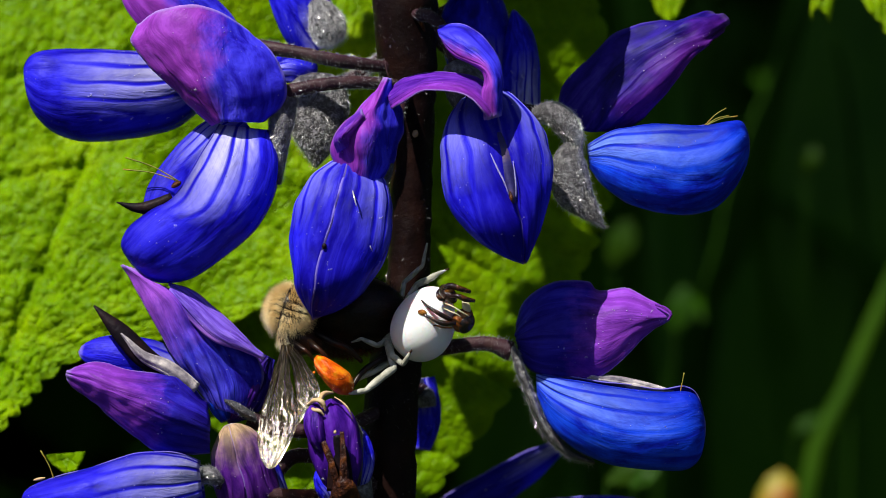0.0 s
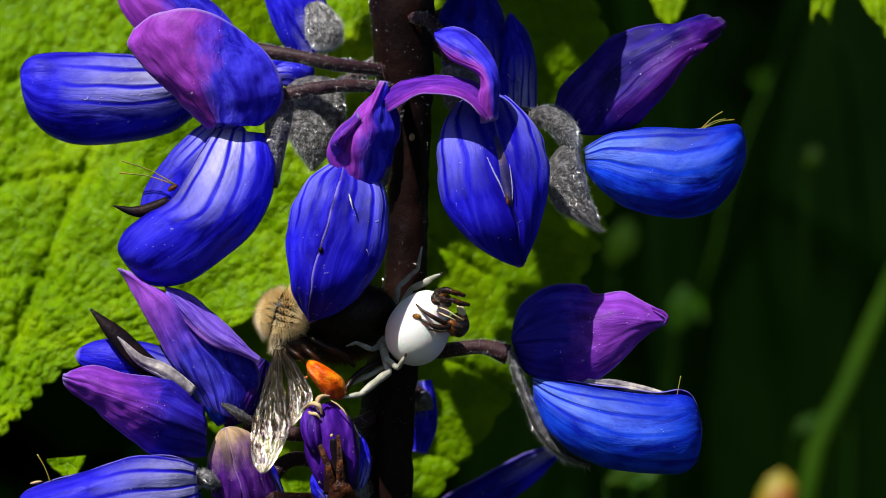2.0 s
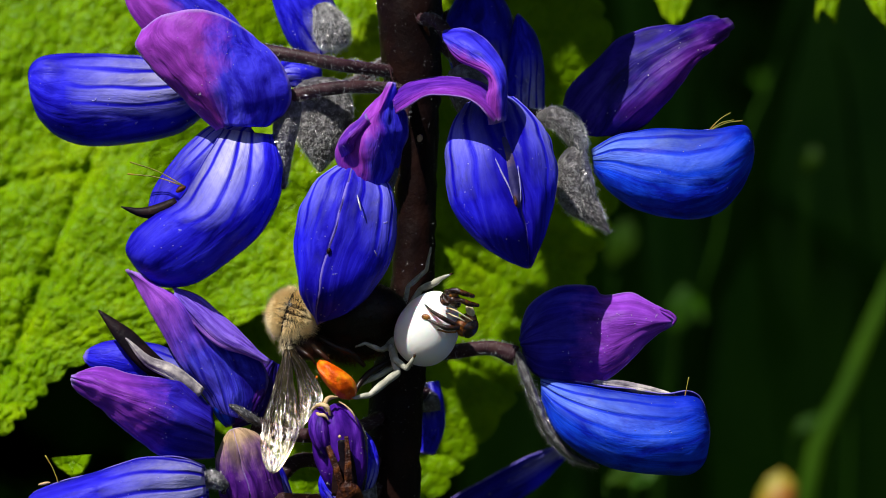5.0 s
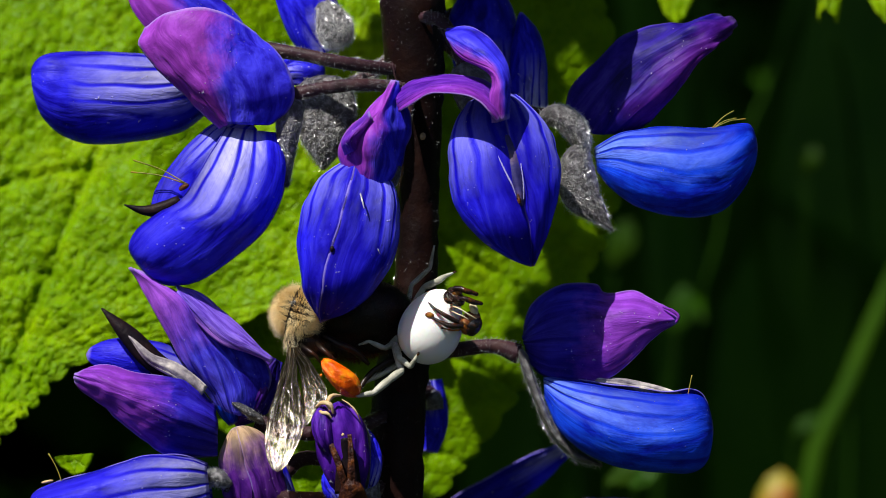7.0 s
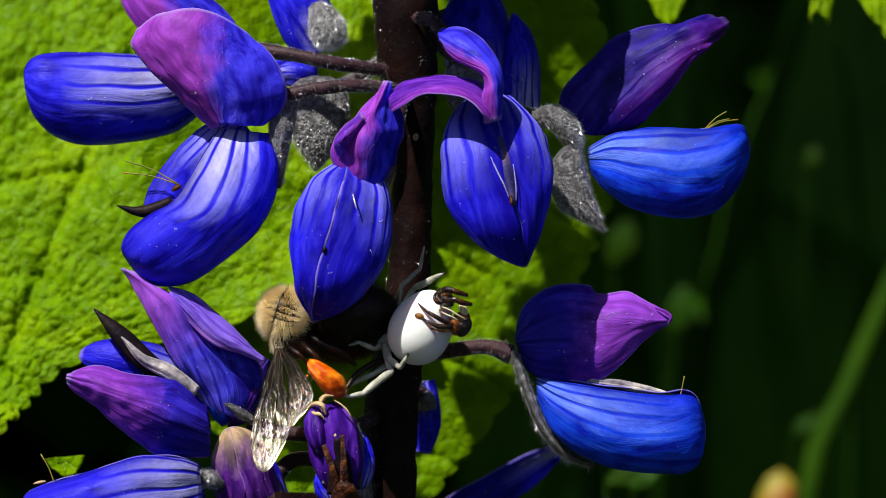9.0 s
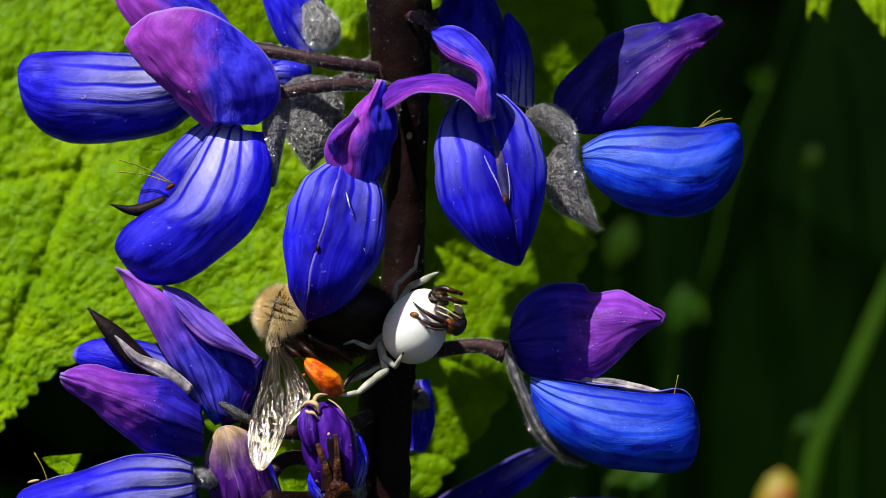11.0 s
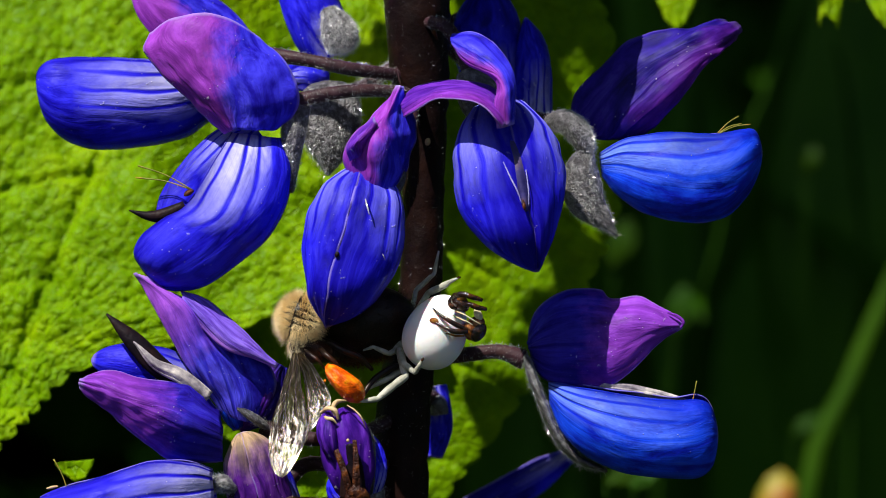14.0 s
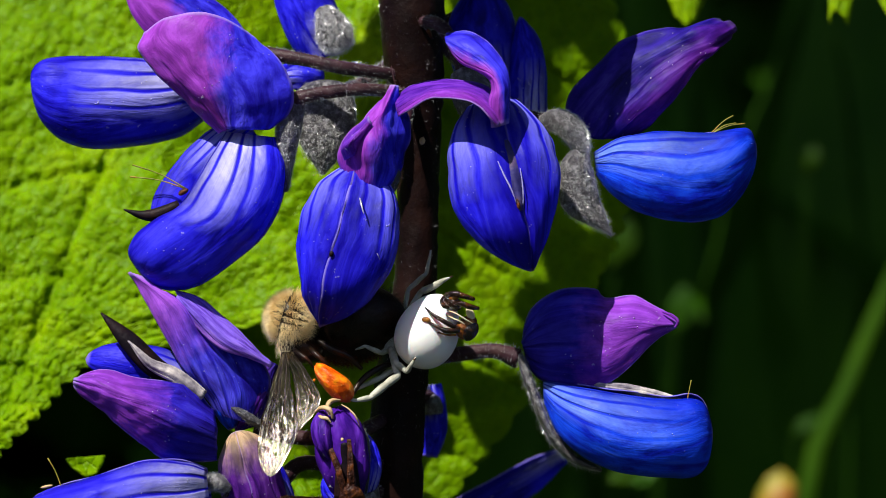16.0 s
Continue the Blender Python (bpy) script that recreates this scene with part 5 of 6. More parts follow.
    side = [(-7.79, -10, -21.85), (-7.39, -10.4, -18.67), (-7.49, -10.2, -16.21), (-8, -9.8, -14.51)]
    silk = shell("sepal", f, CALYX, side, [0.4, 0.5, 0.4, 0.1], [0.3, 0.4, 0.3, 0.1], (0.4, -1, 0.1), 0.4, "silvery sepal along the bud", seed=47)
    v, q, _ = shell_points(side, [0.4, 0.5, 0.4, 0.1], [0.3, 0.4, 0.3, 0.1], (0.4, -1, 0.1), 0.4, seed=47)
    hairs("hairs", silk, HAIR, [(v, q)], 500, 0.35, 0.018, 0.5, seed=49, flow=(0.2, 0, 1))
    shell("wing_petal", f, BLUE, [(-9.55, -10.6, -22.1), (-10.32, -11, -20.59), (-10.92, -10.8, -19.23)], [0.6, 0.8, 0.4], [0.6, 0.8, 0.4], (-0.2, -1, 0.1), 0.7, seed=50, wave=0.2)
    # petals lower down behind the stem
    f = flower([(-4.33, 3, -13.35), (-2.29, 6, -12.96), (-1.68, 8, -13.04)], [0.56, 0.61, 0.61], [(-2.04, 7, -13), (-1.78, 7, -13.52), (-1.67, 7, -14.57)], [0.51, 0.92, 1.02], [0.51, 0.92, 1.02], "blue flower half hidden behind the stem", seed=130, fuzz=60)
    side_wings(f, BLUE, [(-2.04, 8, -12), (-1.68, 8, -14.09), (-1.68, 8, -16.19), (-2.04, 8, -18.54)], [1.22, 1.33, 1.33, 0.82], [1.22, 1.33, 1.33, 0.82], 1.4, seed=42)
    f = flower([(-4.33, 3, -26.74), (0.84, 10, -27.36), (6.25, 17, -26.9)], [0.61, 0.61, 0.71], [(5.19, 18, -29.69), (6.27, 18, -28.88), (7.08, 18, -27.8)], [0.71, 1.33, 1.53], [0.71, 1.33, 1.53], "dark blue flower low in the shade", seed=140, fuzz=0)
    shell("banner", f, BLUE, [(10.94, 20, -18.99), (7.67, 20, -20.9), (4.14, 20, -22.8), (-1.31, 20, -25.52)], [1.02, 2.55, 3.06, 1.53], [1.02, 2.04, 2.04, 1.53], (0.75, -0.8, -0.5), 0.4, seed=43, arc=(-50, 50))
    shell("wing_petal", f, BLUE, [(2.47, 16, -26.28), (7.85, 16, -25.1), (14.83, 16, -24.4), (21.35, 17, -24.48)], [1.53, 1.84, 1.53, 0.61], [1.53, 2.24, 2.04, 1.02], (0.5, -0.8, -0.7), 0.4, seed=44, arc=(-50, 50))


def upper_whorls():
    """The spike goes on above, out of view: smaller whorls of the same flowers, turned about the stem and placed for
    the shadows they cast.
    """
    flowers = [o for o in lupin.children if o.name.startswith("flower")][:7]
    hub = Vector((-0.0032, 0, HOME.z + 0.015)) - lupin.location
    # single unseen flowers, each set where its shadow should fall
    places = [(2, 33, 18, 1.1), (3, 26.5, 4, 1.0), (4, 31, 10, 1.0), (5, 31, 10, 1.0), (6, 31, 0, 0.9), (1, 38, 0, 0.6), (2, 28.5, 20, 0.55), (0, 50, 0, 0.9), (0, 25, 0, 0.58)]
    for lift, size, turn, kinds in ((49, 0.85, 25, (2, 3, 4, 5)), (60, 0.85, 5, (0, 1, 2, 3, 4, 6)), (70, 0.8, 35, (0, 1, 2, 3)), (80, 0.75, 12, (0, 1, 2, 3)), (90, 0.6, 60, (0, 1, 2, 3, 4))):
        places += [(k, lift, turn, size) for k in kinds]
    for k, lift, turn, size in places:
        fl = flowers[k]
        m = Matrix.Translation(hub + Vector((0, 0, lift * 0.001))) @ pose(0, 0, 0, 0, 0, turn) @ Matrix.Scale(size, 4) @ Matrix.Translation(fl.location - hub)
        copy_thing(fl, m)


lupin_stem()
lupin_flowers()
upper_whorls()

# ---- the bumblebee ----
BEE_DARK = plain_material("bee_shell", [(0.004, 0.003, 0.002), (0.010, 0.005, 0.003), (0.035, 0.011, 0.004)], 500, 0.3, 2500, 0.00008)
FUR_TAN = plain_material("tan_fur", [(0.78, 0.56, 0.22), (0.93, 0.76, 0.42), (0.97, 0.88, 0.64)], 500, 0.5)
FUR_BLACK = plain_material("black_fur", [(0.008, 0.006, 0.005), (0.035, 0.02, 0.010)], 500, 0.45)
FUR_RUST = plain_material("rust_fur", [(0.06, 0.012, 0.003), (0.16, 0.04, 0.008)], 500, 0.5)
POLLEN = plain_material("orange_pollen", [(0.40, 0.022, 0.0006), (0.72, 0.11, 0.001), (0.92, 0.38, 0.008)], 800, 0.35, 2600, 0.0002)


def wing_material():
    """Clear brownish film between dark veins, with a glossy skin crinkled along the wing."""
    k = Mat("clear_wing", 0.4)
    u, v = k.uv()
    k.color(k.ramp(k.noise(700.0, 4.0), [(0.35, (0.012, 0.008, 0.003)), (0.65, (0.05, 0.032, 0.014))]))
    lane = k.math("ABSOLUTE", k.math("SINE", k.math("MULTIPLY", k.math("ADD", v, k.math("MULTIPLY", k.noise(250.0), 0.25)), 14.0)))
    vein = k.ramp(lane, [(0.1, (1, 1, 1)), (0.25, (0, 0, 0))])
    crinkle = k.node("CombineXYZ")
    k.link(k.math("MULTIPLY", u, 8.0), crinkle.inputs[0])
    k.link(k.math("MULTIPLY", v, 10.0), crinkle.inputs[1])
    k.bump(k.math("ADD", k.noise(1.0, 6.0, 0.75, crinkle.outputs[0], distortion=1.6), k.math("MULTIPLY", vein, 0.25)), 0.00012, 1.0)
    film = k.node("BsdfTransparent", Color=(0.50, 0.42, 0.28, 1))
    body = k.node("MixShader")
    k.link(k.math("ADD", k.math("MULTIPLY", vein, 0.75), 0.08, True), body.inputs[0])
    k.link(film.outputs[0], body.inputs[1])
    k.link(k.b.outputs[0], body.inputs[2])
    skin = k.node("BsdfGlossy", Roughness=0.14)
    # gloss colour is patchy and stronger towards the tip, which paints in the glints
    patch = k.noise(1.6, 5.0, 0.75, crinkle.outputs[0], distortion=0.8)
    patch = k.math("ADD", patch, k.math("MULTIPLY", k.math("SUBTRACT", u, 0.62), 0.28))
    k.link(k.ramp(patch, [(0.49, (0.006, 0.005, 0.004)), (0.58, (0.48, 0.455, 0.41))]), skin.inputs["Color"])
    k.link(k.normal, skin.inputs["Normal"])
    both = k.node("AddShader")
    k.link(body.outputs[0], both.inputs[0])
    k.link(skin.outputs[0], both.inputs[1])
    k.link(both.outputs[0], k.t.nodes["Material Output"].inputs[0])
    return k.m


WING = wing_material()


def bumblebee():
    ob = thing("bumblebee", (-9.45, -6, -7.45), "bumblebee with tan fur, dark body and an orange pollen load", "bee")
    mid, way = np.array((-13.44, -8.4, -5.31)), unit(np.array([-0.95, 0.1, 0.3]))
    v, f = blob_points(mid, axes_along(way), 1.95, 1.8, 1.75)
    body = mesh_object("thorax", v, f, BEE_DARK, ob, "thorax covered in tan fur")
    off = [float(np.dot(v[q[0]] - mid, way)) for q in f]
    hairs("fur", body, FUR_TAN, [(v, [q for q, d in zip(f, off) if d > 0.28])], 9000, 0.8, 0.02, 0.26, 0.08, seed=5, label="dense pale tan fur", bend=0.2)
    hairs("fur", body, FUR_TAN, [(v, [q for q, d in zip(f, off) if d < 0.12])], 7500, 0.95, 0.02, 0.2, 0.08, seed=8, label="upright tuft of tan fur", bend=0.12)
    hairs("fur_band", body, FUR_BLACK, [(v, [q for q, d in zip(f, off) if 0.1 < d < 0.35])], 160, 0.7, 0.022, 0.25, 0.05, seed=6, label="dark band of fur", bend=0.15)
    collar_v, collar_f = blob_points((-13.68, -8.6, -7.68), axes_along((0.1, 0, -1)), 0.85, 0.9, 1.1)
    collar = mesh_object("wing_joint", collar_v, collar_f, BEE_DARK, ob, "furry joint where the wings leave the body")
    hairs("fur", collar, FUR_TAN, [(collar_v, collar_f)], 1300, 0.55, 0.016, 0.35, 0.2, seed=11, label="amber fur", bend=0.25, flow=(-0.1, 0, -1))
    v, f = blob_points((-12.31, -8.2, -8.09), axes_along((1, 0, -0.35)), 1.25, 1.2, 1.9, lump=0.15)
    waist = mesh_object("waist", v, f, BEE_DARK, ob, "glossy dark underside behind the wings")
    hairs("bristles", waist, FUR_BLACK, [(v, f)], 500, 0.45, 0.02, 0.4, seed=12)
    v, f = blob_points((-7.82, -5.3, -5.76), axes_along((1, 0, 0.12)), 3.55, 2.5, 4.6, taper=0.15, n=36, m=30)
    ab = mesh_object("abdomen", v, f, BEE_DARK, ob, "dark hairy abdomen")
    hairs("fur", ab, FUR_BLACK, [(v, f)], 4200, 0.7, 0.025, 0.4, seed=7, label="sparse black fur")
    low = [q for q in f if v[q[0]][2] < -8.6 and v[q[0]][1] < -5]
    hairs("fringe", ab, FUR_RUST, [(v, low)], 1500, 0.55, 0.02, 0.3, 0.3, seed=13, label="rust-brown fringe under the abdomen")
    blob("head", ob, BEE_DARK, (-14.6, -6, -5.95), (-1, 0.6, 0), 1.3, 1.3, 1.1)
    # legs
    for pts, r in (([(-11.83, -9, -7.87), (-11.24, -10.2, -8.43), (-10.53, -10.6, -9.01), (-9.85, -10.4, -9.8)], [0.22, 0.26, 0.22, 0.16]),
                   ([(-11.1, -8.6, -7.38), (-9.59, -9.4, -8.15), (-8.3, -9.6, -8.74), (-7.13, -9, -9.85)], [0.26, 0.34, 0.30, 0.18]),
                   ([(-13.05, -9.4, -8.15), (-12.22, -10.2, -8.72), (-11.72, -10.4, -9.11), (-11.24, -10.2, -9.81)], [0.16, 0.2, 0.14, 0.08]),
                   ([(-8.08, -10.3, -12.27), (-7.12, -9.4, -10.82), (-5.75, -8.6, -9.86), (-4.67, -8, -9.49)], [0.18, 0.26, 0.30, 0.26])):
        lv, lf, luv = tube_points(pts, r, n=16, m=9, rough=0.1)
        leg = mesh_object("leg", lv, lf, BEE_DARK, ob, "dark glossy bristly leg", luv)
        hairs("bristles", leg, FUR_RUST, [(lv, lf)], 110, 0.3, 0.014, 0.4, seed=14, bend=0.2)
    v, f, uv = shell_points([(-11.02, -10.6, -9.4), (-10.31, -11.2, -10.27), (-9.53, -11.3, -11.05), (-8.75, -11, -11.75), (-8.27, -10.4, -12.36)], [0.3, 0.8, 1.05, 0.95, 0.35], [0.3, 0.75, 1.0, 1.0, 0.35], (-0.1, -1, 0.3), [0.4, 1.0, 1.2, 1.0, 0.4], arc=(-175, 175), n=30, m=32, tip=0.15, base=0.15, wave=0.22, seed=3, flute=0.1)
    pb = mesh_object("pollen_basket", v, f, POLLEN, ob, "lumpy bright orange pollen load")
    for i, (at, r) in enumerate((((-11.21, -11, -10.76), 0.12), ((-10.96, -11, -9.39), 0.14), ((-9.91, -11.4, -11.53), 0.14), ((-8.17, -10.6, -12.6), 0.12), ((-9.3, -12.2, -11.5), 0.16))):
        blob("pollen_grain", pb, POLLEN, at, (0.3, 0, 1), r, r, r * 1.2, n=8, m=8, lump=0.4, seed=i)
    hairs("bristles", pb, FUR_TAN, [(v, f)], 60, 0.35, 0.014, 0.4, seed=9, label="stray amber bristles")
    shell("wing", ob, WING, [(-13.78, -9.6, -8.45), (-13.98, -10.6, -11.37), (-14.29, -12.2, -14.88), (-14.87, -14.2, -19)], [0.2, 0.95, 1.75, 1.1], [0.2, 0.9, 1.8, 1.1], (-0.21, -0.86, 0.47), 0.3, "clear veined wing glinting in the sun", thick=0.03, arc=(-80, 80), tip=0.2, wave=0.3, seed=51, n=44, m=26)
    shell("wing", ob, WING, [(-13.54, -9.5, -8.45), (-12.42, -10.2, -10.5), (-11.69, -11.2, -12.72), (-12.43, -12.2, -15.22)], [0.25, 0.7, 1.0, 0.4], [0.25, 0.75, 1.05, 0.45], (-0.21, -0.86, 0.47), 0.25, "clear hind wing glinting in the sun", thick=0.03, arc=(-80, 80), tip=0.25, wave=0.3, seed=52, n=34, m=20)
    for pts in ([(-13.77, -9.7, -8.44), (-14.37, -10.7, -11.17), (-15.17, -12.2, -14.15), (-15.88, -13.6, -17)], [(-13.72, -9.8, -8.54), (-13.8, -11.2, -12.23), (-14.15, -13, -16.06), (-14.58, -14.3, -18.71)]):
        tube("wing_vein", ob, BEE_DARK, pts, [0.07, 0.06, 0.04, 0.025], "dark stiff vein of the wing", n=16, m=6)
    return ob


# ---- the spiders ----
WHITE = plain_material("white_spider_skin", [(0.90, 0.905, 0.89), (0.95, 0.955, 0.945)], 400, 0.42, 1800, 0.00004, Subsurface_Weight=0.25, Subsurface_Scale=0.001)
LIMB = plain_material("pale_spider_leg", [(0.24, 0.24, 0.18), (0.40, 0.40, 0.33), (0.56, 0.55, 0.48)], 900, 0.35)
BROWN = plain_material("brown_spider", [(0.004, 0.002, 0.001), (0.014, 0.005, 0.002), (0.10, 0.032, 0.004)], 1300, 0.16, Specular_IOR_Level=0.7)
AMBER = plain_material("amber_spider", [(0.05, 0.010, 0.002), (0.18, 0.05, 0.006), (0.50, 0.22, 0.03)], 1500, 0.2, Specular_IOR_Level=0.6)
CREAM = plain_material("cream_spider", [(0.50, 0.40, 0.20), (0.75, 0.68, 0.48)], 700, 0.4)


def jointed_leg(parent, material, points, radii, label):
    """A spider's leg: segments that swell and pinch at each joint."""
    p, r = np.asarray(points, float), list(radii)
    line, girth = [], []
    for a, b, ra, rb in zip(p[:-1], p[1:], r[:-1], r[1:]):
        for w, k in ((0.0, 0.84), (0.3, 1.02), (0.75, 0.96)):
            line.append(a + (b - a) * w)
            girth.append((ra + (rb - ra) * w) * k)
    line.append(p[-1])
    girth.append(r[-1])
    tube("leg", parent, material, line, girth, label, n=6 * (len(p) - 1) + 8, m=9)


def white_spider():
    ob = thing("crab_spider", (-1.79, -7.5, -7.41), "white crab spider with a round abdomen gripping the bee", "spider")
    blob("abdomen", ob, WHITE, (-1.64, -8.3, -6.55), (0.42, -0.15, 0.9), 2.75, 2.6, 3.45, "smooth chalk-white abdomen", taper=0.12, n=36, m=32)
    blob("head", ob, LIMB, (-4.71, -5.6, -7.76), (-1, 0, 0.1), 1.0, 0.9, 1.2, "pale head pressed to the bee", lump=0.15)
    legs = [([(-4.88, -7.4, -8.11), (-4.45, -9.2, -9.35), (-3.5, -9.8, -10.07), (-3.15, -10.2, -9.51), (-2.86, -10.3, -9.02)], [0.26, 0.34, 0.24, 0.22, 0.12]),
            ([(-4.98, -7.2, -8.22), (-4.3, -9.6, -10.42), (-5.32, -10.2, -11.19), (-6.69, -10.8, -12.3), (-7.96, -11.2, -12.52), (-9.03, -11.4, -12.17)], [0.26, 0.36, 0.38, 0.30, 0.18, 0.08]),
            ([(-4.48, -7.2, -9.71), (-5.76, -8.2, -10.62), (-7.14, -8.6, -11.25), (-7.93, -8.6, -11.65)], [0.30, 0.28, 0.24, 0.14]),
            ([(-5, -6.2, -8.14), (-5.77, -7.7, -8.5), (-7.16, -7.8, -7.9), (-8.06, -7.6, -8.21)], [0.28, 0.26, 0.18, 0.08]),
            ([(-3.6, -6, -5.2), (-2.3, -6.4, -3.15), (-1.2, -7, -2.64), (-0.4, -7.4, -2.14), (0.3, -7.6, -1.84)], [0.26, 0.30, 0.34, 0.22, 0.08]),
            ([(-3.91, -5, -5.27), (-3.42, -4.6, -2.96), (-1.81, -4.4, -1.46), (-1.41, -4.4, 0.55)], [0.22, 0.24, 0.20, 0.08])]
    for pts, r in legs:
        jointed_leg(ob, LIMB, pts, r, "translucent whitish jointed leg")
    blob("claw", ob, BROWN, (-2.81, -10.4, -8.91), (0.5, 0, 1), 0.12, 0.12, 0.2, "dark foot at the end of a leg", n=8, m=8)
    blob("claw", ob, BROWN, (0.35, -7.6, -1.79), (1, 0, 0.3), 0.10, 0.10, 0.2, "dark foot at the end of a leg", n=8, m=8)
    return ob


def small_spider():
    ob = thing("small_crab_spider", (0.79, -10.6, -5.12), "small glossy dark brown crab spider riding on the white spider", "spider")
    blob("head", ob, BROWN, (0.39, -10.6, -3.99), (0.7, -0.3, -0.6), 0.72, 0.65, 0.95, "glossy dark brown head", lump=0.3, seed=2)
    blob("eye_mound", ob, AMBER, (0.59, -11.1, -3.59), (1, 0, 0.2), 0.28, 0.28, 0.45, "amber mound with eyes", lump=0.4, n=14, m=12)
    blob("abdomen", ob, AMBER, (1.68, -9.9, -6.17), (0.5, 0, 0.8), 0.85, 0.75, 1.15, "red-brown abdomen with a cream patch", lump=0.15)
    blob("hind_end", ob, BROWN, (1.97, -9.9, -6.46), (0.4, 0, 0.8), 0.78, 0.85, 0.95, "dark hind end", lump=0.12)
    blob("patch", ob, CREAM, (2.02, -10.2, -5.03), (0.4, 0, -1), 0.35, 0.28, 0.62, "cream patch", lump=0.15)
    limbs = [([(-0.1, -10.8, -3.49), (0.59, -11.4, -3.19), (1.47, -11.5, -3.43), (2.36, -11.1, -3.73)], [0.16, 0.26, 0.26, 0.16], BROWN),
             ([(0.39, -11, -4.18), (1.18, -11.7, -4.07), (1.96, -11.6, -4.37), (2.75, -11.2, -4.52)], [0.16, 0.24, 0.26, 0.16], BROWN),
             ([(0.69, -10.8, -6.15), (-0.29, -11.2, -5.65), (-1.28, -11, -5.01), (-1.92, -10.4, -4.43)], [0.20, 0.22, 0.13, 0.06], BROWN),
             ([(1.08, -10.8, -6.44), (-0.1, -11.2, -6.43), (-1.18, -11, -5.95), (-2.37, -10.2, -5.32)], [0.22, 0.24, 0.15, 0.06], BROWN),
             ([(0.1, -11, -4.47), (-0.29, -11.3, -4.27), (-0.49, -11, -3.88), (-0.34, -10.8, -3.49)], [0.14, 0.2, 0.16, 0.08], BROWN),
             ([(0, -10.9, -4.67), (0.79, -11.5, -4.96), (1.57, -11.4, -5.45), (2.26, -11, -5.85)], [0.05, 0.07, 0.07, 0.05], CREAM),
             ([(-0.1, -10.8, -5.07), (0.59, -11.3, -5.4), (1.08, -11.4, -5.6), (1.57, -11.2, -5.89)], [0.05, 0.06, 0.06, 0.04], CREAM),
             ([(0.79, -10.6, -6.84), (0, -10.9, -6.83), (-0.79, -10.7, -6.64), (-1.58, -10.3, -6.95)], [0.10, 0.09, 0.07, 0.04], AMBER)]
    for pts, r, material in limbs:
        tube("leg", ob, material, pts, r, "pale-striped thin leg" if material is CREAM else "glossy jointed leg", n=14, m=8, rough=0.2)
    blob("palp", ob, AMBER, (-1.82, -10.7, -5.56), (1, 0, -0.2), 0.26, 0.26, 0.42, "amber palp", lump=0.5)
    return ob


bee = bumblebee()
spider = white_spider()
rider = small_spider()


# ---- what moves ----


def sway(rows, scale=1.0):
    """Rows of seconds and a shift in millimetres sideways and down."""
    return [(t, x * scale * 0.001, -z * scale * 0.001) for t, x, z in rows]


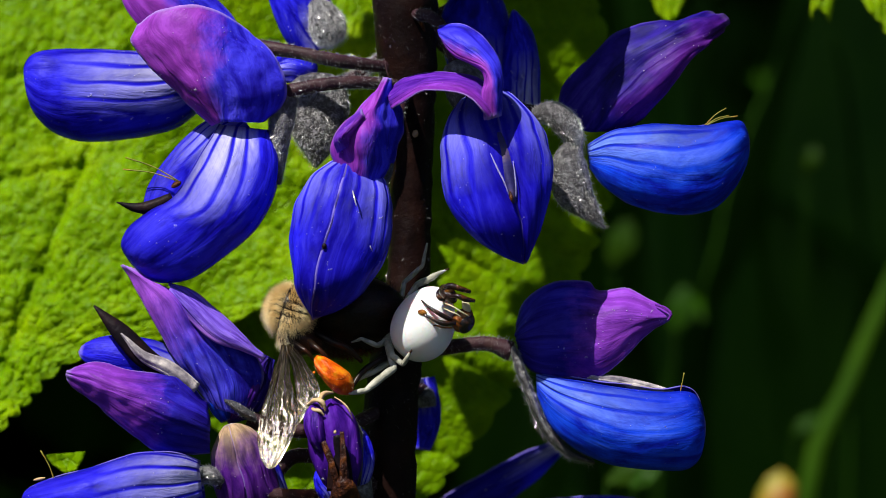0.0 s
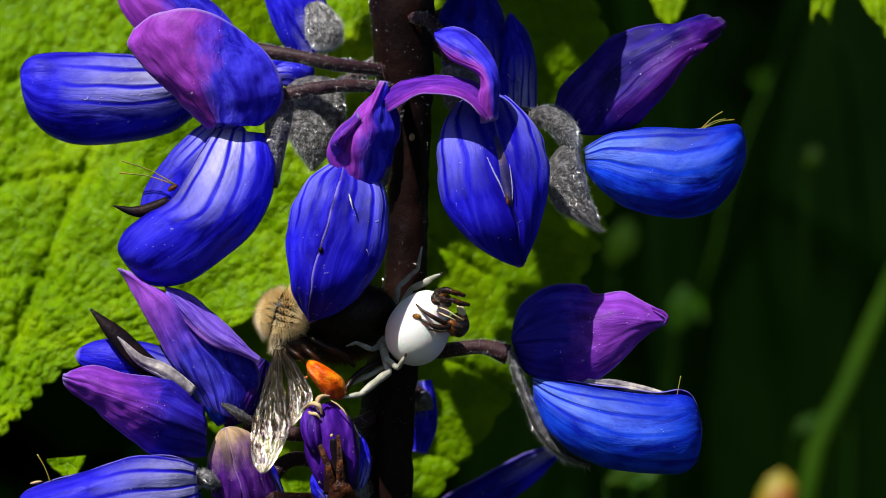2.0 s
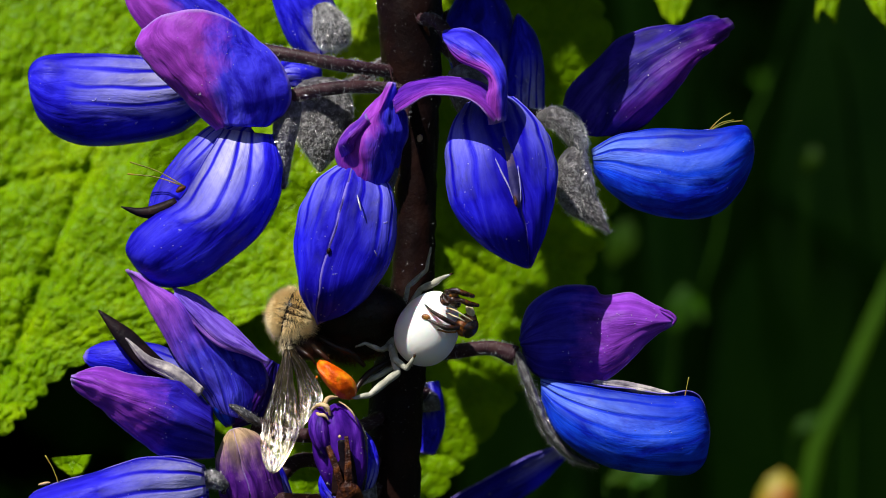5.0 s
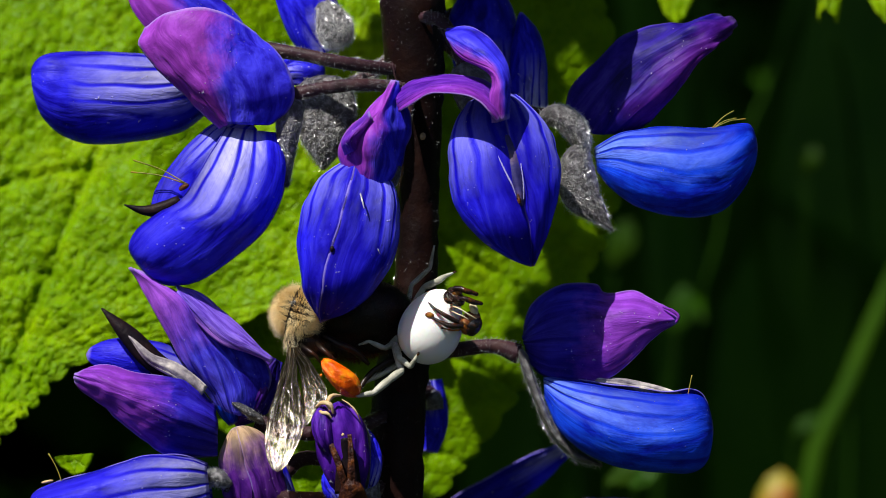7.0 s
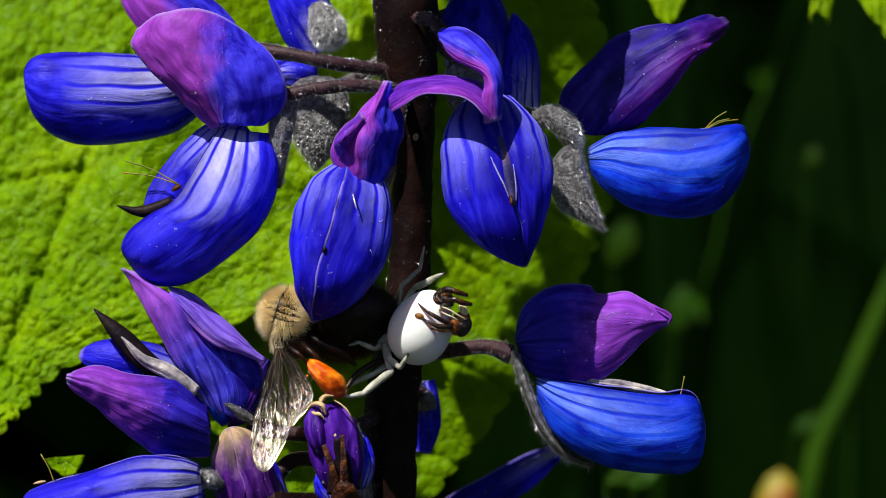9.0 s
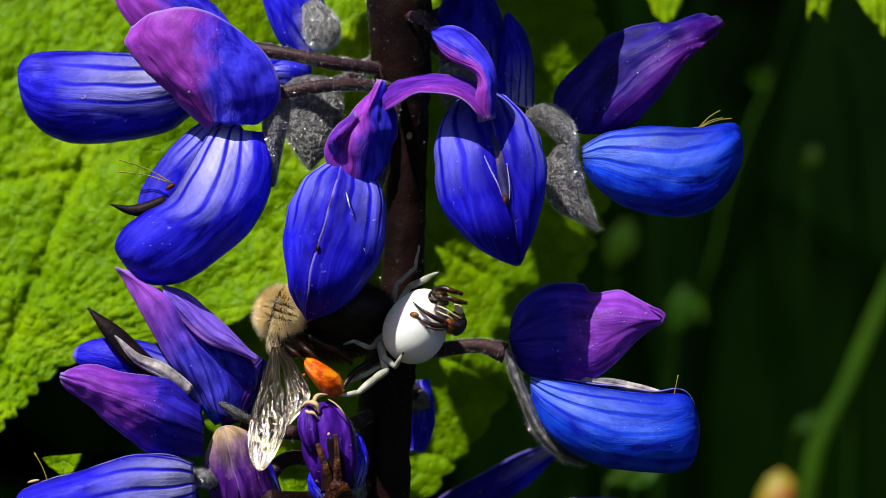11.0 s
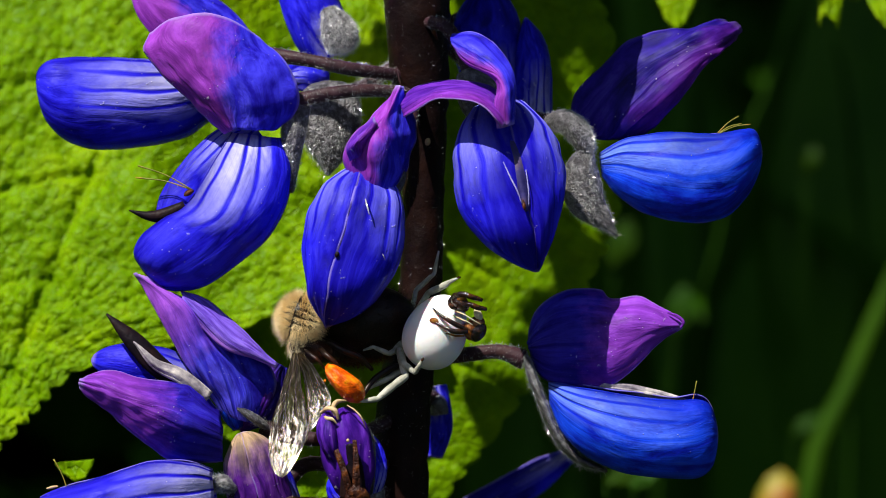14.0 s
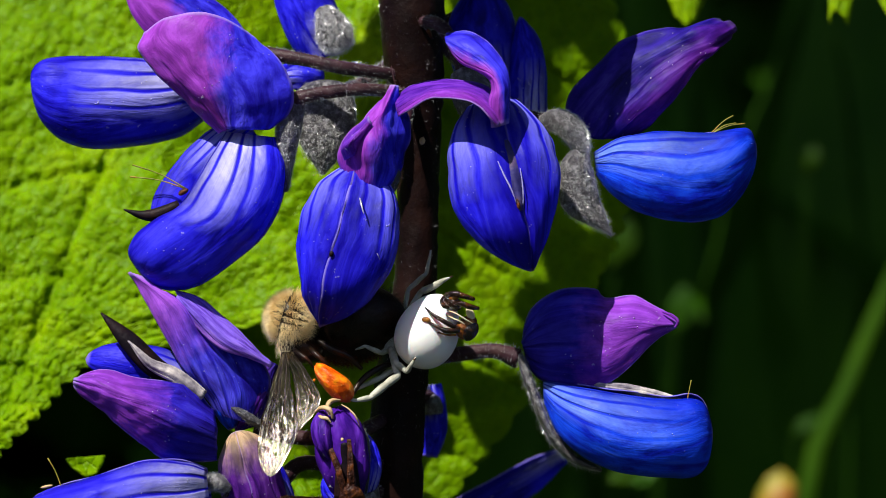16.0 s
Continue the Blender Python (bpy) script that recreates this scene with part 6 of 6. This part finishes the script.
def motions():
    wind = [(0, 0.00, 0.00), (0.5, -0.30, 0.10), (1, -0.15, 0.15), (1.5, -0.07, -0.07), (2, -0.30, 0.30), (2.5, 0.23, 0.15), (3, 0.85, 0.35), (3.5, 0.30, 0.25), (3.7, -0.23, 0.15), (4.3, 0.10, 0.30), (5, 0.40, 0.40), (5.8, -0.10, 0.55), (6, 0.30, 0.45), (6.5, 0.35, 0.30), (7, 0.67, 0.23), (7.5, 0.60, 0.38), (8, 0.20, 0.50), (8.5, 0.30, 0.50), (9, 0.02, 0.30), (9.2, 0.23, 0.45), (9.9, 0.40, 0.40), (10.6, -0.20, 0.25), (11.3, -0.80, 0.15), (11.5, -0.95, 0.12), (12, -0.27, 0.30), (12.5, 0.52, 0.60), (13, 1.20, 0.70), (13.5, 1.07, 0.65), (14, 1.10, 0.72), (14.5, 0.85, 0.45), (15, 0.60, 0.60), (15.5, 0.70, 0.70), (16, 0.62, 0.65)]
    bee_push = [(0, 0.00, 0.00), (0.5, -0.15, 0.00), (1, -0.30, 0.00), (1.5, -0.55, -0.05), (2, -0.35, 0.10), (2.5, -0.40, -0.05), (3, -0.10, 0.00), (3.5, -0.15, 0.00), (3.7, -0.45, -0.05), (4.3, -0.25, 0.00), (5, -0.15, 0.00), (5.8, -0.30, 0.00), (6, -0.15, 0.00), (6.5, -0.15, 0.00), (7, -0.05, 0.00), (7.5, -0.30, 0.00), (8, -0.20, 0.00), (8.5, -0.25, 0.00), (9, -0.60, 0.00), (9.2, -0.45, 0.00), (9.9, -0.20, 0.00), (10.6, -0.40, 0.00), (11.3, -0.25, 0.00), (11.5, -0.25, 0.00), (12, -0.25, 0.00), (12.5, -0.55, 0.00), (13, -0.45, 0.00), (13.5, -0.20, 0.00), (14, -0.15, 0.00), (14.5, 0.10, 0.00), (15, -0.40, 0.00), (15.5, -0.50, 0.00), (16, -0.60, 0.00)]
    leaf_wind = [(0, 0.00, 0.00), (0.5, -0.39, 0.17), (1, 0.06, 0.08), (1.5, 0.50, -0.17), (2, 0.06, 0.39), (2.5, 0.47, 0.17), (3, 0.99, 0.17), (3.5, 0.39, 0.33), (3.7, -0.17, 0.22), (4.3, 0.33, 0.22), (5, 0.55, 0.28), (5.8, -0.39, 0.25), (6, 1.32, -0.17), (6.5, 0.61, 0.25), (7, 0.76, 0.17), (7.5, 1.21, 0.44), (8, 1.60, 0.22), (8.5, 1.05, 0.39), (9, -0.08, 0.33), (9.2, 0.17, 0.33), (9.9, 0.66, 0.33), (10.6, 0.22, 0.28), (11.3, -0.50, 0.17), (11.5, -0.42, 0.17), (12, 0.42, 0.06), (12.5, 1.76, 0.06), (13, 1.32, 0.33), (13.5, 1.32, 0.77), (14, 0.83, 0.72), (14.5, 1.21, 0.29), (15, 1.14, 0.29), (15.5, 1.76, 0.22), (16, 1.86, 0.33)]
    base = lupin.location.copy()
    walk(lupin, [(t, pose(base.x + x, base.y, base.z + z)) for t, x, z in sway(wind)])
    for ob, share in ((bee, 1.0), (spider, 0.45), (rider, 0.45)):
        home = ob.location.copy()
        rows = []
        for (t, x, z), (_, bx, bz) in zip(sway(wind), sway(bee_push, share)):
            rows.append((t, pose(home.x + x + bx, home.y, home.z + z + bz)))
        walk(ob, rows)
    home = leafy.location.copy()
    walk(leafy, [(t, pose(home.x + x, home.y, home.z + z)) for t, x, z in sway(leaf_wind)])


motions()
